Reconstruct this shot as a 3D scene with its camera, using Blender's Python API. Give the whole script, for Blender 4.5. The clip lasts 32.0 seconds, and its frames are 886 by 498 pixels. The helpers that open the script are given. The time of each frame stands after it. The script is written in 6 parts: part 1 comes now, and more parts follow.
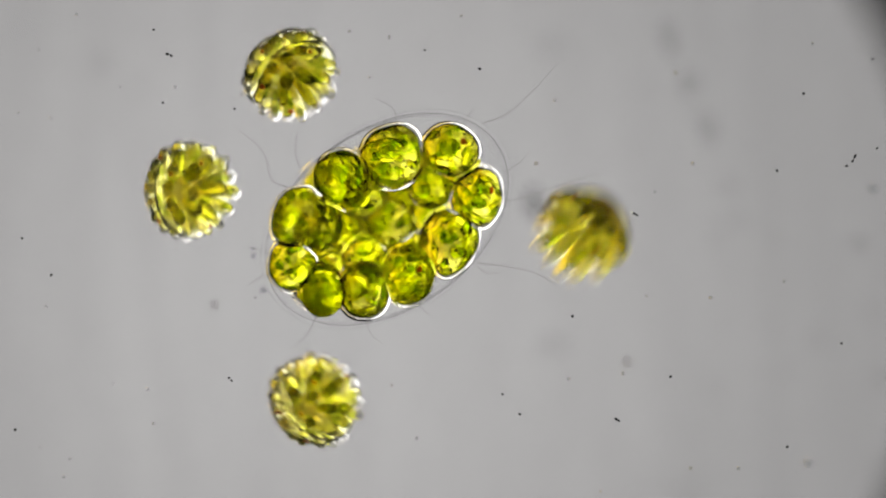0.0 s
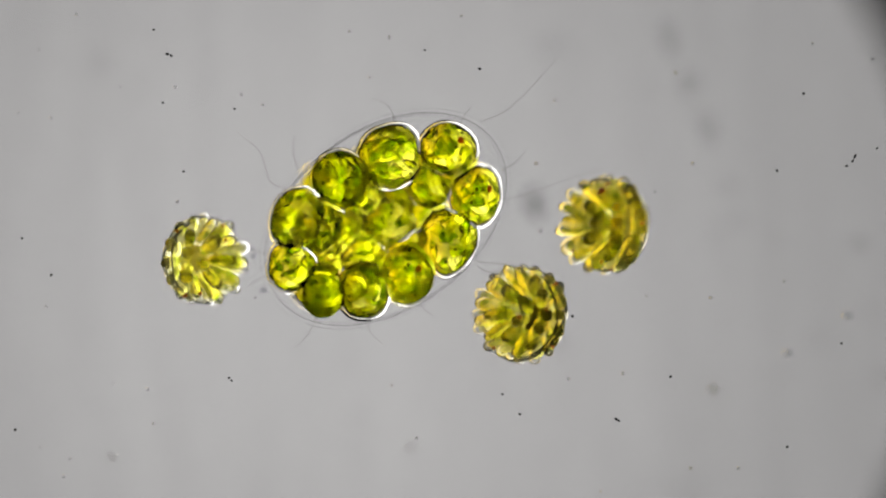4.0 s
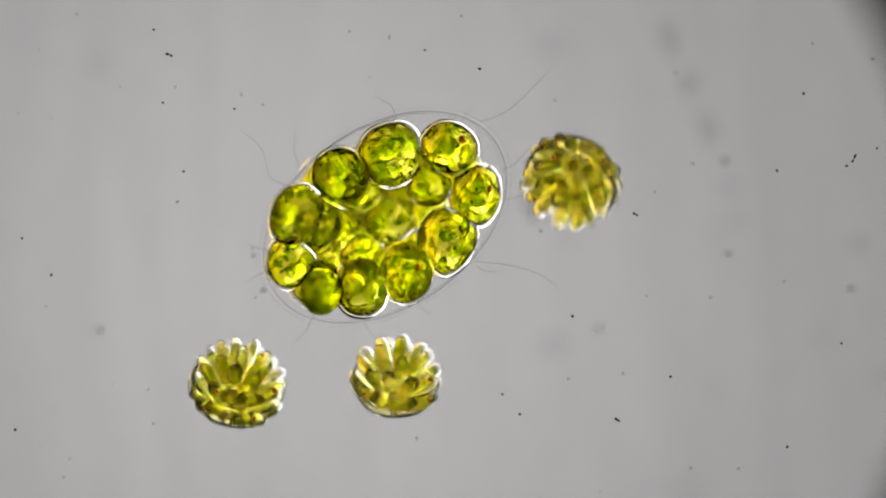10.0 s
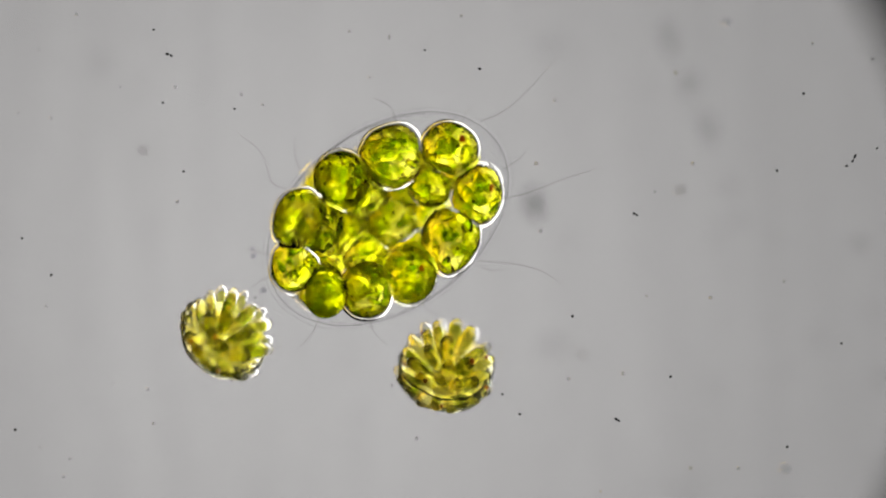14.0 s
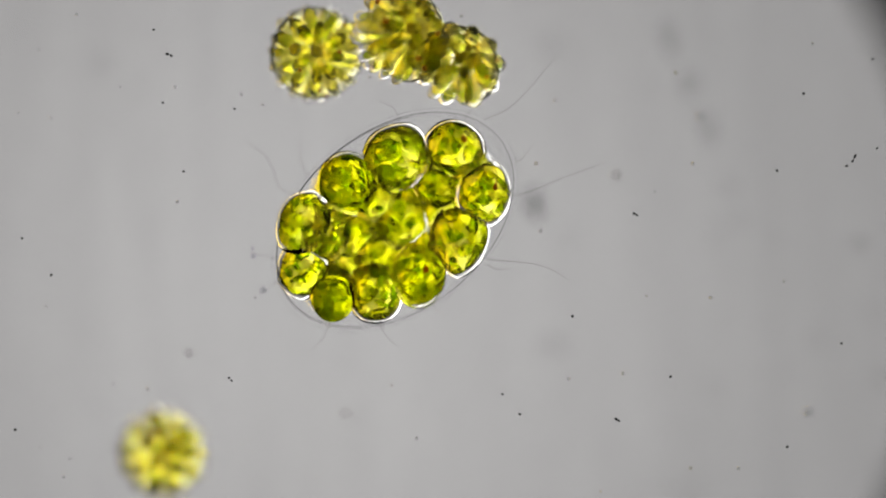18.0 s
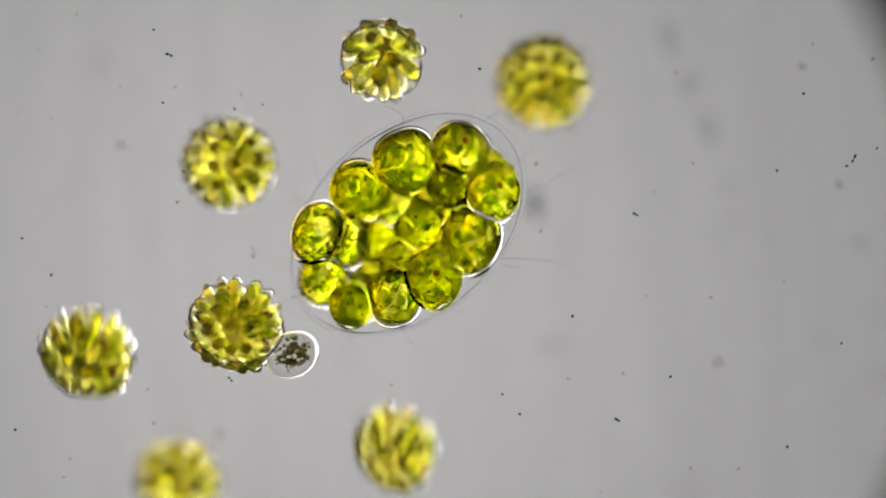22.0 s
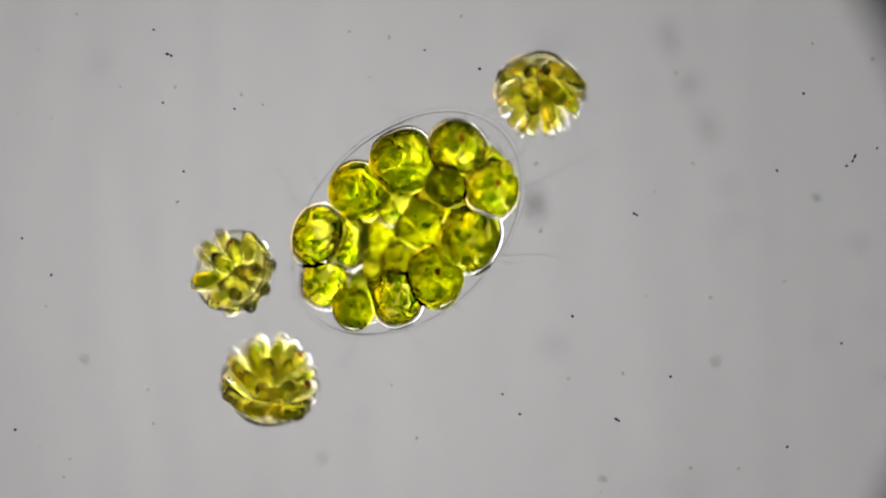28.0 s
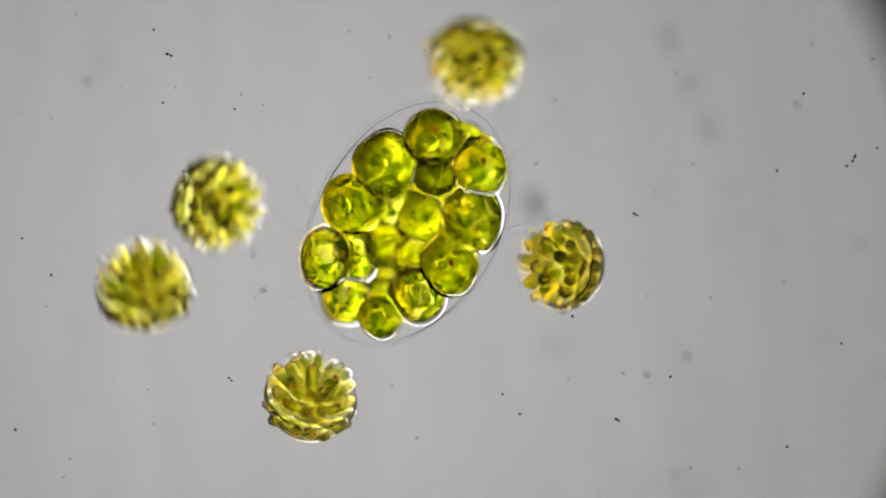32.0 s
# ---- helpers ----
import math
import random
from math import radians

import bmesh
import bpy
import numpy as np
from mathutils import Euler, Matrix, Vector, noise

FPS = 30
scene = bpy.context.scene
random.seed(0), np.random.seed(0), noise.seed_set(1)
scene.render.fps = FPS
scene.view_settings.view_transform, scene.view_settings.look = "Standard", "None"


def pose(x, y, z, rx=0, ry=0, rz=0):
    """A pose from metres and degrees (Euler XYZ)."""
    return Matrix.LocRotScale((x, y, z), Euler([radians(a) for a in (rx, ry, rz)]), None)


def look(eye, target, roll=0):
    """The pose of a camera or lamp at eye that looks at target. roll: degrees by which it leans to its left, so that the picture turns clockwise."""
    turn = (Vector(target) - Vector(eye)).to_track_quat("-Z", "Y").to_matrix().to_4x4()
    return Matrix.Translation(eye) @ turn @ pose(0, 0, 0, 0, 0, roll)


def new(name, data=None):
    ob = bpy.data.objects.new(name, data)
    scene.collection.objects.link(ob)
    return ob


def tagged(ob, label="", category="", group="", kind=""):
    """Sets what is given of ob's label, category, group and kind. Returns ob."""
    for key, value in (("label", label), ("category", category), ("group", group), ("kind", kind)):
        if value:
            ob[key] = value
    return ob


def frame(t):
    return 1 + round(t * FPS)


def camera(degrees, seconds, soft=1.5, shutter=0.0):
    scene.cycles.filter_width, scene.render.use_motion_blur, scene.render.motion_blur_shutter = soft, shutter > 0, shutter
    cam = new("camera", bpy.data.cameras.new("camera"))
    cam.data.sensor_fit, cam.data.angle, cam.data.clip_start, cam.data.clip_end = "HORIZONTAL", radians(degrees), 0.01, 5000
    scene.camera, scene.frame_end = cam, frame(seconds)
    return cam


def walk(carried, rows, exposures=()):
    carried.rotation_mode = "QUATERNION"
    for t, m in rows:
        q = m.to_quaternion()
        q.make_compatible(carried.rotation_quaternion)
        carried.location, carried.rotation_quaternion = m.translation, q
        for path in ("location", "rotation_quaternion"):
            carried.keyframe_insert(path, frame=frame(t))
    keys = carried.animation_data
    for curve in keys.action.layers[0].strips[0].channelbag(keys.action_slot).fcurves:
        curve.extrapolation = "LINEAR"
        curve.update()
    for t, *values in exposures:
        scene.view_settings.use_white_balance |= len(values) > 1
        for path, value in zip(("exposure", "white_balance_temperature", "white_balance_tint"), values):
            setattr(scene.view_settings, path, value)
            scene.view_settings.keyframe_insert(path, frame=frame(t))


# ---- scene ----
# Drop of pond water under a microscope, built at a thousand times life size
# (1 mm of the real specimen = 1 m here, so a 95 micrometre colony is 95 mm long).
# The camera is the objective, looking straight down on the slide.
VIEW = 1.792          # objective to the plane in focus
UNIT = 0.0002         # one fifth of a micrometre, enlarged

cam = camera(10.0, 32.0, soft=2.05, shutter=0.5)
cam.data.dof.use_dof = True
cam.data.dof.focus_distance = VIEW - 0.004
cam.data.dof.aperture_fstop = 0.85
scene.cycles.max_bounces, scene.cycles.transmission_bounces, scene.cycles.transparent_max_bounces = 40, 40, 40
walk(cam, [(0, look((0, 0, VIEW), (0, 0, 0))), (32, look((0, 0, VIEW), (0, 0, 0)))])


# ---- materials ----
def material(name):
    mat = bpy.data.materials.new(name)
    mat.use_nodes = True
    nt = mat.node_tree
    nt.nodes.clear()
    out = nt.nodes.new("ShaderNodeOutputMaterial")
    return mat, nt, out


def node(nt, kind, **values):
    n = nt.nodes.new(kind)
    for key, value in values.items():
        n.inputs[key.replace("_", " ")].default_value = value
    return n


def ramp(nt, source, stops):
    r = nt.nodes.new("ShaderNodeValToRGB")
    e = r.color_ramp.elements
    while len(e) < len(stops):
        e.new(0.5)
    for el, (pos, col) in zip(e, stops):
        el.position, el.color = pos, (*col, 1)
    nt.links.new(source, r.inputs[0])
    return r.outputs[0]


def noise_of(nt, coords, scale, detail=3.0, distortion=0.0):
    n = node(nt, "ShaderNodeTexNoise", Scale=scale, Detail=detail, Distortion=distortion)
    nt.links.new(coords, n.inputs["Vector"])
    return n.outputs["Fac"]


def mix_shader(nt, a, b, fac):
    m = nt.nodes.new("ShaderNodeMixShader")
    if isinstance(fac, float):
        m.inputs[0].default_value = fac
    else:
        nt.links.new(fac, m.inputs[0])
    nt.links.new(a, m.inputs[1])
    nt.links.new(b, m.inputs[2])
    return m.outputs[0]


def bump_of(nt, height, strength, distance):
    b = node(nt, "ShaderNodeBump", Strength=strength, Distance=distance)
    nt.links.new(height, b.inputs["Height"])
    return b.outputs[0]


def plasm(name, stops, ior, rough, scatter, scale, bump, see=0.3, relief=0.02, kind="ShaderNodeBsdfRefraction"):
    """Living green matter: it bends the light of the lamp below, takes colour from it and scatters some."""
    mat, nt, out = material(name)
    tc = nt.nodes.new("ShaderNodeTexCoord")
    oi = nt.nodes.new("ShaderNodeObjectInfo")
    add = nt.nodes.new("ShaderNodeVectorMath")
    add.operation = "MULTIPLY_ADD"
    mul = nt.nodes.new("ShaderNodeCombineXYZ")
    for i in range(3):
        nt.links.new(oi.outputs["Random"], mul.inputs[i])
    nt.links.new(mul.outputs[0], add.inputs[0])
    add.inputs[1].default_value = (9, 17, 31)
    nt.links.new(tc.outputs["Object"], add.inputs[2])
    big = noise_of(nt, add.outputs[0], scale, 2.0, 0.6)
    fine = noise_of(nt, add.outputs[0], scale * 4.5, 3.0)
    m = nt.nodes.new("ShaderNodeMath")
    m.operation = "MULTIPLY_ADD"
    nt.links.new(fine, m.inputs[0])
    m.inputs[1].default_value = 0.22
    nt.links.new(big, m.inputs[2])
    col = ramp(nt, m.outputs[0], stops)
    nrm = bump_of(nt, m.outputs[0], bump, relief)
    refr = node(nt, kind, IOR=ior, Roughness=rough)
    tran = node(nt, "ShaderNodeBsdfTranslucent")
    nt.links.new(col, refr.inputs["Color"])
    nt.links.new(col, tran.inputs["Color"])
    nt.links.new(nrm, refr.inputs["Normal"])
    thin = node(nt, "ShaderNodeBsdfTransparent")
    nt.links.new(col, thin.inputs["Color"])
    bent = mix_shader(nt, refr.outputs[0], thin.outputs[0], see)
    nt.links.new(mix_shader(nt, bent, tran.outputs[0], scatter), out.inputs[0])
    return mat


def clear(name, colour, ior, rough=0.0, see=0.0, kind="ShaderNodeBsdfRefraction"):
    mat, nt, out = material(name)
    refr = node(nt, kind, Color=(*colour, 1), IOR=ior, Roughness=rough)
    trans = node(nt, "ShaderNodeBsdfTransparent", Color=(*colour, 1))
    nt.links.new(mix_shader(nt, refr.outputs[0], trans.outputs[0], see), out.inputs[0])
    return mat


def lamp_material():
    """Frosted illuminator: even over the middle, with a hotter rim added out of view, most on the side where the lamp
    stands off the axis.
    """
    mat, nt, out = material("illuminator_glow")
    tc = nt.nodes.new("ShaderNodeTexCoord")
    side = node(nt, "ShaderNodeVectorMath")
    side.operation = "DOT_PRODUCT"
    nt.links.new(tc.outputs["Object"], side.inputs[0])
    side.inputs[1].default_value = (-0.97, 0.25, 0)
    lean = nt.nodes.new("ShaderNodeMapRange")
    lean.inputs["From Min"].default_value, lean.inputs["From Max"].default_value = -0.30, 0.32
    lean.inputs["To Min"].default_value, lean.inputs["To Max"].default_value = COOL, HOT
    lean.interpolation_type = "SMOOTHSTEP"
    nt.links.new(side.outputs["Value"], lean.inputs["Value"])
    far = nt.nodes.new("ShaderNodeVectorMath")
    far.operation = "LENGTH"
    nt.links.new(tc.outputs["Object"], far.inputs[0])
    # bright rim added beyond the view, so bent rays light the cells' edges
    edge = nt.nodes.new("ShaderNodeMapRange")
    edge.inputs["From Min"].default_value, edge.inputs["From Max"].default_value = 0.35, 0.42
    edge.interpolation_type = "SMOOTHSTEP"
    nt.links.new(far.outputs["Value"], edge.inputs["Value"])
    hot = nt.nodes.new("ShaderNodeMath")
    hot.operation = "MULTIPLY"
    nt.links.new(lean.outputs[0], hot.inputs[0])
    nt.links.new(edge.outputs[0], hot.inputs[1])
    fall = nt.nodes.new("ShaderNodeMapRange")
    fall.inputs["From Min"].default_value, fall.inputs["From Max"].default_value = 0.04, 0.34
    fall.inputs["To Min"].default_value, fall.inputs["To Max"].default_value = 1.06, 0.74
    fall.interpolation_type = "SMOOTHSTEP"
    mid = nt.nodes.new("ShaderNodeVectorMath")
    mid.operation = "DISTANCE"
    mid.inputs[1].default_value = (-0.07, -0.02, 0)
    nt.links.new(tc.outputs["Object"], mid.inputs[0])
    nt.links.new(mid.outputs["Value"], fall.inputs["Value"])
    stretch = nt.nodes.new("ShaderNodeMapping")
    stretch.inputs["Scale"].default_value = (1, 0.16, 1)
    nt.links.new(tc.outputs["Object"], stretch.inputs[0])
    streak = noise_of(nt, stretch.outputs[0], 14, 2.0)
    s = nt.nodes.new("ShaderNodeMapRange")
    s.inputs["To Min"].default_value, s.inputs["To Max"].default_value = 0.95, 1.05
    nt.links.new(streak, s.inputs["Value"])
    a = nt.nodes.new("ShaderNodeMath")
    a.operation = "MULTIPLY"
    nt.links.new(fall.outputs[0], a.inputs[0])
    nt.links.new(s.outputs[0], a.inputs[1])
    b = nt.nodes.new("ShaderNodeMath")
    b.operation = "ADD"
    nt.links.new(a.outputs[0], b.inputs[0])
    nt.links.new(hot.outputs[0], b.inputs[1])
    end = nt.nodes.new("ShaderNodeMapRange")
    end.inputs["From Min"].default_value, end.inputs["From Max"].default_value = 0.60, 0.95
    end.inputs["To Min"].default_value, end.inputs["To Max"].default_value = GLOW, GLOW * 0.03
    end.interpolation_type = "SMOOTHSTEP"
    nt.links.new(far.outputs["Value"], end.inputs["Value"])
    c = nt.nodes.new("ShaderNodeMath")
    c.operation = "MULTIPLY"
    nt.links.new(end.outputs[0], c.inputs[1])
    nt.links.new(b.outputs[0], c.inputs[0])
    em = node(nt, "ShaderNodeEmission")
    # amber put into one half of the rim imitates the lens's colour fringes
    warm = nt.nodes.new("ShaderNodeMapRange")
    warm.inputs["From Min"].default_value, warm.inputs["From Max"].default_value = 0.06, -0.28
    nt.links.new(side.outputs["Value"], warm.inputs["Value"])
    rimmed = nt.nodes.new("ShaderNodeMath")
    rimmed.operation = "MULTIPLY"
    nt.links.new(warm.outputs[0], rimmed.inputs[0])
    nt.links.new(edge.outputs[0], rimmed.inputs[1])
    nt.links.new(ramp(nt, rimmed.outputs[0], [(0.0, (1.0, 0.980, 0.976)), (1.0, (1.0, 0.70, 0.10))]), em.inputs["Color"])
    nt.links.new(c.outputs[0], em.inputs["Strength"])
    nt.links.new(em.outputs[0], out.inputs[0])
    return mat


def plain(name, colour, rough=0.6, scale=300.0, metal=0.0):
    mat, nt, out = material(name)
    tc = nt.nodes.new("ShaderNodeTexCoord")
    f = noise_of(nt, tc.outputs["Object"], scale, 4.0)
    col = ramp(nt, f, [(0.3, [c * 0.7 for c in colour]), (0.7, [min(1, c * 1.3) for c in colour])])
    p = node(nt, "ShaderNodeBsdfPrincipled", Roughness=rough, Metallic=metal)
    nt.links.new(col, p.inputs["Base Color"])
    nt.links.new(bump_of(nt, f, 0.3, 0.001), p.inputs["Normal"])
    nt.links.new(p.outputs[0], out.inputs[0])
    return mat


def veil(name, colour, cover, scale, upright=1.0):
    """A film, mostly clear, uneven: dirt for the smudges, uneven background brightness for the slide."""
    mat, nt, out = material(name)
    tc = nt.nodes.new("ShaderNodeTexCoord")
    st = nt.nodes.new("ShaderNodeMapping")
    st.inputs["Scale"].default_value = (1, upright, 1)
    nt.links.new(tc.outputs["Object"], st.inputs[0])
    f = noise_of(nt, st.outputs[0], scale, 3.0)
    g = noise_of(nt, tc.outputs["Object"], scale * 2.4, 2.0)
    both = nt.nodes.new("ShaderNodeMix")
    both.inputs["Factor"].default_value = 0.45
    nt.links.new(f, both.inputs["A"])
    nt.links.new(g, both.inputs["B"])
    f = both.outputs["Result"]
    m = nt.nodes.new("ShaderNodeMapRange")
    m.inputs["From Min"].default_value, m.inputs["From Max"].default_value = 0.36, 0.64
    m.inputs["To Min"].default_value, m.inputs["To Max"].default_value = cover * 0.5, cover
    nt.links.new(f, m.inputs["Value"])
    t = node(nt, "ShaderNodeBsdfTransparent")
    d = node(nt, "ShaderNodeBsdfDiffuse", Color=(*colour, 1))
    nt.links.new(mix_shader(nt, t.outputs[0], d.outputs[0], m.outputs[0]), out.inputs[0])
    return mat


# ---- light: the microscope's lamp under the stage ----
GLOW, HOT, COOL = 0.514, 8.0, 5.0
world = bpy.data.worlds.new("dark_room")
world.use_nodes = True
world.node_tree.nodes["Background"].inputs[0].default_value = (0.02, 0.02, 0.022, 1)
world.node_tree.nodes["Background"].inputs[1].default_value = 0.6
scene.world = world

CYTO = plasm("cytoplasm_yellow", [(0.46, (0.84, 0.90, 0.16)), (0.58, (0.96, 0.96, 0.24)), (0.72, (1.0, 0.98, 0.45))], 1.18, 0.0, 0.015, 2.2, 0.3, 0.0, 0.03)
GREEN = plasm("chloroplast_green", [(0.46, (0.47, 0.64, 0.085)), (0.57, (0.79, 0.86, 0.19)), (0.70, (0.98, 0.97, 0.36))], 1.13, 0.0, 0.015, 2.6, 0.3, 0.0, 0.02)
DAUGHTER = plasm("spindle_green", [(0.48, (0.58, 0.66, 0.13)), (0.58, (0.95, 0.93, 0.43)), (0.70, (1.0, 0.98, 0.70))], 1.03, 0.0, 0.02, 2.2, 0.2, 0.45, 0.02, "ShaderNodeBsdfGlass")
HULL = clear("spindle_wall", (0.95, 0.95, 0.94), 1.18, 0.0, 0.15, "ShaderNodeBsdfGlass")
CUP = clear("cup_jelly", (0.97, 0.96, 0.84), 1.07, 0.02, 0.2)
CORE = plasm("core_olive", [(0.46, (0.28, 0.26, 0.05)), (0.56, (0.47, 0.43, 0.11)), (0.72, (0.74, 0.70, 0.30))], 1.08, 0.0, 0.05, 1.5, 0.2, 0.2)
WALL = clear("cell_wall", (1.0, 1.0, 0.98), 1.078)
SHEATH = clear("mucilage", (0.998, 0.998, 0.998), 1.0060, 0.0, 0.25)
HAIR = clear("flagellum_plasm", (0.93, 0.93, 0.92), 1.05, 0.0, 0.75)
KERNEL = clear("pyrenoid_plasm", (0.93, 0.96, 0.45), 1.14)
RED = plasm("eyespot_red", [(0.3, (0.45, 0.08, 0.01)), (0.7, (0.8, 0.22, 0.02))], 1.1, 0.1, 0.5, 3.0, 0.2)
GRAIN = plasm("granule_dark", [(0.3, (0.10, 0.14, 0.01)), (0.7, (0.25, 0.30, 0.03))], 1.2, 0.1, 0.5, 3.0, 0.2)
VESICLE = clear("vesicle_plasm", (0.93, 0.93, 0.91), 1.08, 0.02, 0.15)
DREGS = plasm("vesicle_granule", [(0.45, (0.20, 0.19, 0.09)), (0.6, (0.48, 0.46, 0.28)), (0.75, (0.80, 0.78, 0.62))], 1.16, 0.05, 0.1, 2.0, 0.2)
DUST = plain("dust_black", (0.012, 0.012, 0.014), 0.8)
# clear matter of the rings added to imitate a light halo round specks
SPECK_HALO = clear("speck_light_halo", (1.0, 1.0, 1.0), 1.03)
DUST_RIM = clear("dust_clear", (0.70, 0.70, 0.70), 1.2)
SMUDGE = veil("smudge_grey", (0.05, 0.05, 0.055), 0.04, 120)
SMUDGE_STREAK = veil("smudge_streak", (0.05, 0.05, 0.055), 0.13, 90)
SMUDGE_DARK = veil("smudge_dark", (0.05, 0.048, 0.05), 0.42, 160)
BRASS = plain("blackened_brass", (0.010, 0.010, 0.011), 0.5, 60, 0.0)
# upright streaks of background brightness are put into the slide as a veil
GLASS = veil("slide_glass", (0.5, 0.5, 0.5), 0.11, 70, 0.14)


# ---- mesh helpers ----
def part(name, bm, mat, parent, label=""):
    me = bpy.data.meshes.new(name)
    bm.to_mesh(me)
    bm.free()
    for p in me.polygons:
        p.use_smooth = True
    me.materials.append(mat)
    ob = new(name, me)
    ob.parent = parent
    return tagged(ob, label)


def again(src, name, parent, m):
    ob = new(name, src)
    ob.parent = parent
    ob.matrix_basis = m
    return ob


def mesh_of(name, bm, mats):
    me = bpy.data.meshes.new(name)
    bm.to_mesh(me)
    bm.free()
    for p in me.polygons:
        p.use_smooth = True
    for m in mats:
        me.materials.append(m)
    return me


def ball(subdiv=3):
    bm = bmesh.new()
    bmesh.ops.create_icosphere(bm, subdivisions=subdiv, radius=1)
    return bm


def lumpy(seed, depth, freq, subdiv=4, form=None):
    """A ball cut by grooves, as a lobed chloroplast is; form presses it out of round."""
    bm = ball(subdiv)
    off = Vector((seed * 3.1, seed * 1.7, seed * 5.3))
    for v in bm.verts:
        p = v.co.copy()
        ridge = 1 - abs(noise.noise(p * freq + off)) * 2
        fine = noise.noise(p * freq * 2.6 + off)
        v.co = p * (1 - depth * max(0.0, ridge) ** 3 - 0.25 * depth * abs(fine))
        if form is not None:
            v.co *= 1 + 0.11 * noise.noise(p * 0.95 + Vector((form * 7.3, form * 2.9, 4.1)))
    return bm


def lobed_shell(seed, bare=0.22):
    """The lobes of a cup-shaped chloroplast: flat, uneven pads under the wall of the cell, with gaps and one wide window."""
    rng = random.Random(100 + seed)
    bm = bmesh.new()
    count = 36
    for i in range(count):
        z = 1 - 2 * (i + 0.5) / count
        turn = i * 2.39996 + rng.uniform(-0.25, 0.25)
        n = Vector((math.sqrt(1 - z * z) * math.cos(turn), math.sqrt(1 - z * z) * math.sin(turn), z))
        if n.z > 0.86 or rng.random() < bare:
            continue
        pad = bmesh.ops.create_icosphere(bm, subdivisions=2, radius=1)["verts"]
        a, b, c = rng.uniform(0.15, 0.31), rng.uniform(0.10, 0.19), rng.uniform(0.05, 0.10)
        turned = n.to_track_quat("Z", "Y") @ Euler((0, 0, rng.uniform(0, 3.1))).to_quaternion()
        mid = n * rng.uniform(0.60, 0.72)
        for v in pad:
            p = v.co.copy()
            p *= 1 + 0.30 * noise.noise(p * 1.6 + Vector((i * 3.3, seed * 7.1, 0)))
            q = Vector((p.x * a, p.y * b, p.z * c - 0.5 * (p.x * p.x * a * a + p.y * p.y * b * b)))
            v.co = mid + turned @ q
    return bm


def tube(points, radii, sides=6):
    """A tapering thread along points."""
    bm = bmesh.new()
    rings = []
    for i, p in enumerate(points):
        p = Vector(p)
        a = Vector(points[max(i - 1, 0)])
        b = Vector(points[min(i + 1, len(points) - 1)])
        q = (b - a).to_track_quat("Z", "Y")
        rings.append([bm.verts.new(p + q @ Vector((math.cos(k * math.tau / sides) * radii[i], math.sin(k * math.tau / sides) * radii[i], 0))) for k in range(sides)])
    for r, s in zip(rings, rings[1:]):
        for k in range(sides):
            bm.faces.new((r[k], r[(k + 1) % sides], s[(k + 1) % sides], s[k]))
    bm.faces.new(rings[0][::-1])
    bm.faces.new(rings[-1])
    return bm


def lathe(profile, sides):
    """A body turned about z from (radius, height) pairs; radius 0 closes it."""
    bm = bmesh.new()
    rings = []
    for r, z in profile:
        if r == 0:
            rings.append([bm.verts.new((0, 0, z))])
        else:
            rings.append([bm.verts.new((r * math.cos(k * math.tau / sides), r * math.sin(k * math.tau / sides), z)) for k in range(sides)])
    for a, b in zip(rings, rings[1:]):
        for k in range(sides):
            j = (k + 1) % sides
            if len(a) == 1:
                bm.faces.new((a[0], b[j], b[k]))
            elif len(b) == 1:
                bm.faces.new((a[k], a[j], b[0]))
            else:
                bm.faces.new((a[k], a[j], b[j], b[k]))
    bmesh.ops.recalc_face_normals(bm, faces=bm.faces)
    return bm


def at(x, y, z=0.0):
    """A point of the field: x to the right and y down, in fifths of a micrometre from the upper left of the view, z up in mm."""
    s = UNIT * (VIEW - z / 1000) / VIEW
    return Vector(((x - 784) * s, (441 - y) * s, z / 1000))


# ---- the microscope: lamp, field stop, slide ----
def build_stage():
    bm = bmesh.new()
    bmesh.ops.create_circle(bm, cap_ends=True, segments=96, radius=1.8)
    lamp = new("illuminator", mesh_of("illuminator", bm, [lamp_material()]))
    lamp.location = (0, 0, -1.0)
    tagged(lamp, "frosted pale grey glowing glass of the microscope lamp", "lamp", kind="structure")
    ring = lathe([(0.2136, -0.200), (0.2156, -0.198), (0.320, -0.198), (0.320, -0.206), (0.2156, -0.206), (0.2136, -0.200)], 128)
    stop = new("field_stop", mesh_of("field_stop", ring, [BRASS]))
    stop.location = (-0.0187, -0.0087, 0)
    tagged(stop, "blackened round metal field stop under the slide", "diaphragm", kind="structure")
    bm = bmesh.new()
    bmesh.ops.create_cube(bm, size=1)
    bmesh.ops.scale(bm, vec=(0.62, 0.40, 0.010), verts=bm.verts)
    bmesh.ops.bevel(bm, geom=bm.edges[:], offset=0.0015, segments=2, affect="EDGES")
    slide = new("ground", mesh_of("slide", bm, [GLASS]))
    slide.location = (0, 0, -0.071)
    tagged(slide, "clear glass microscope slide lit from below", "slide", kind="structure")


build_stage()


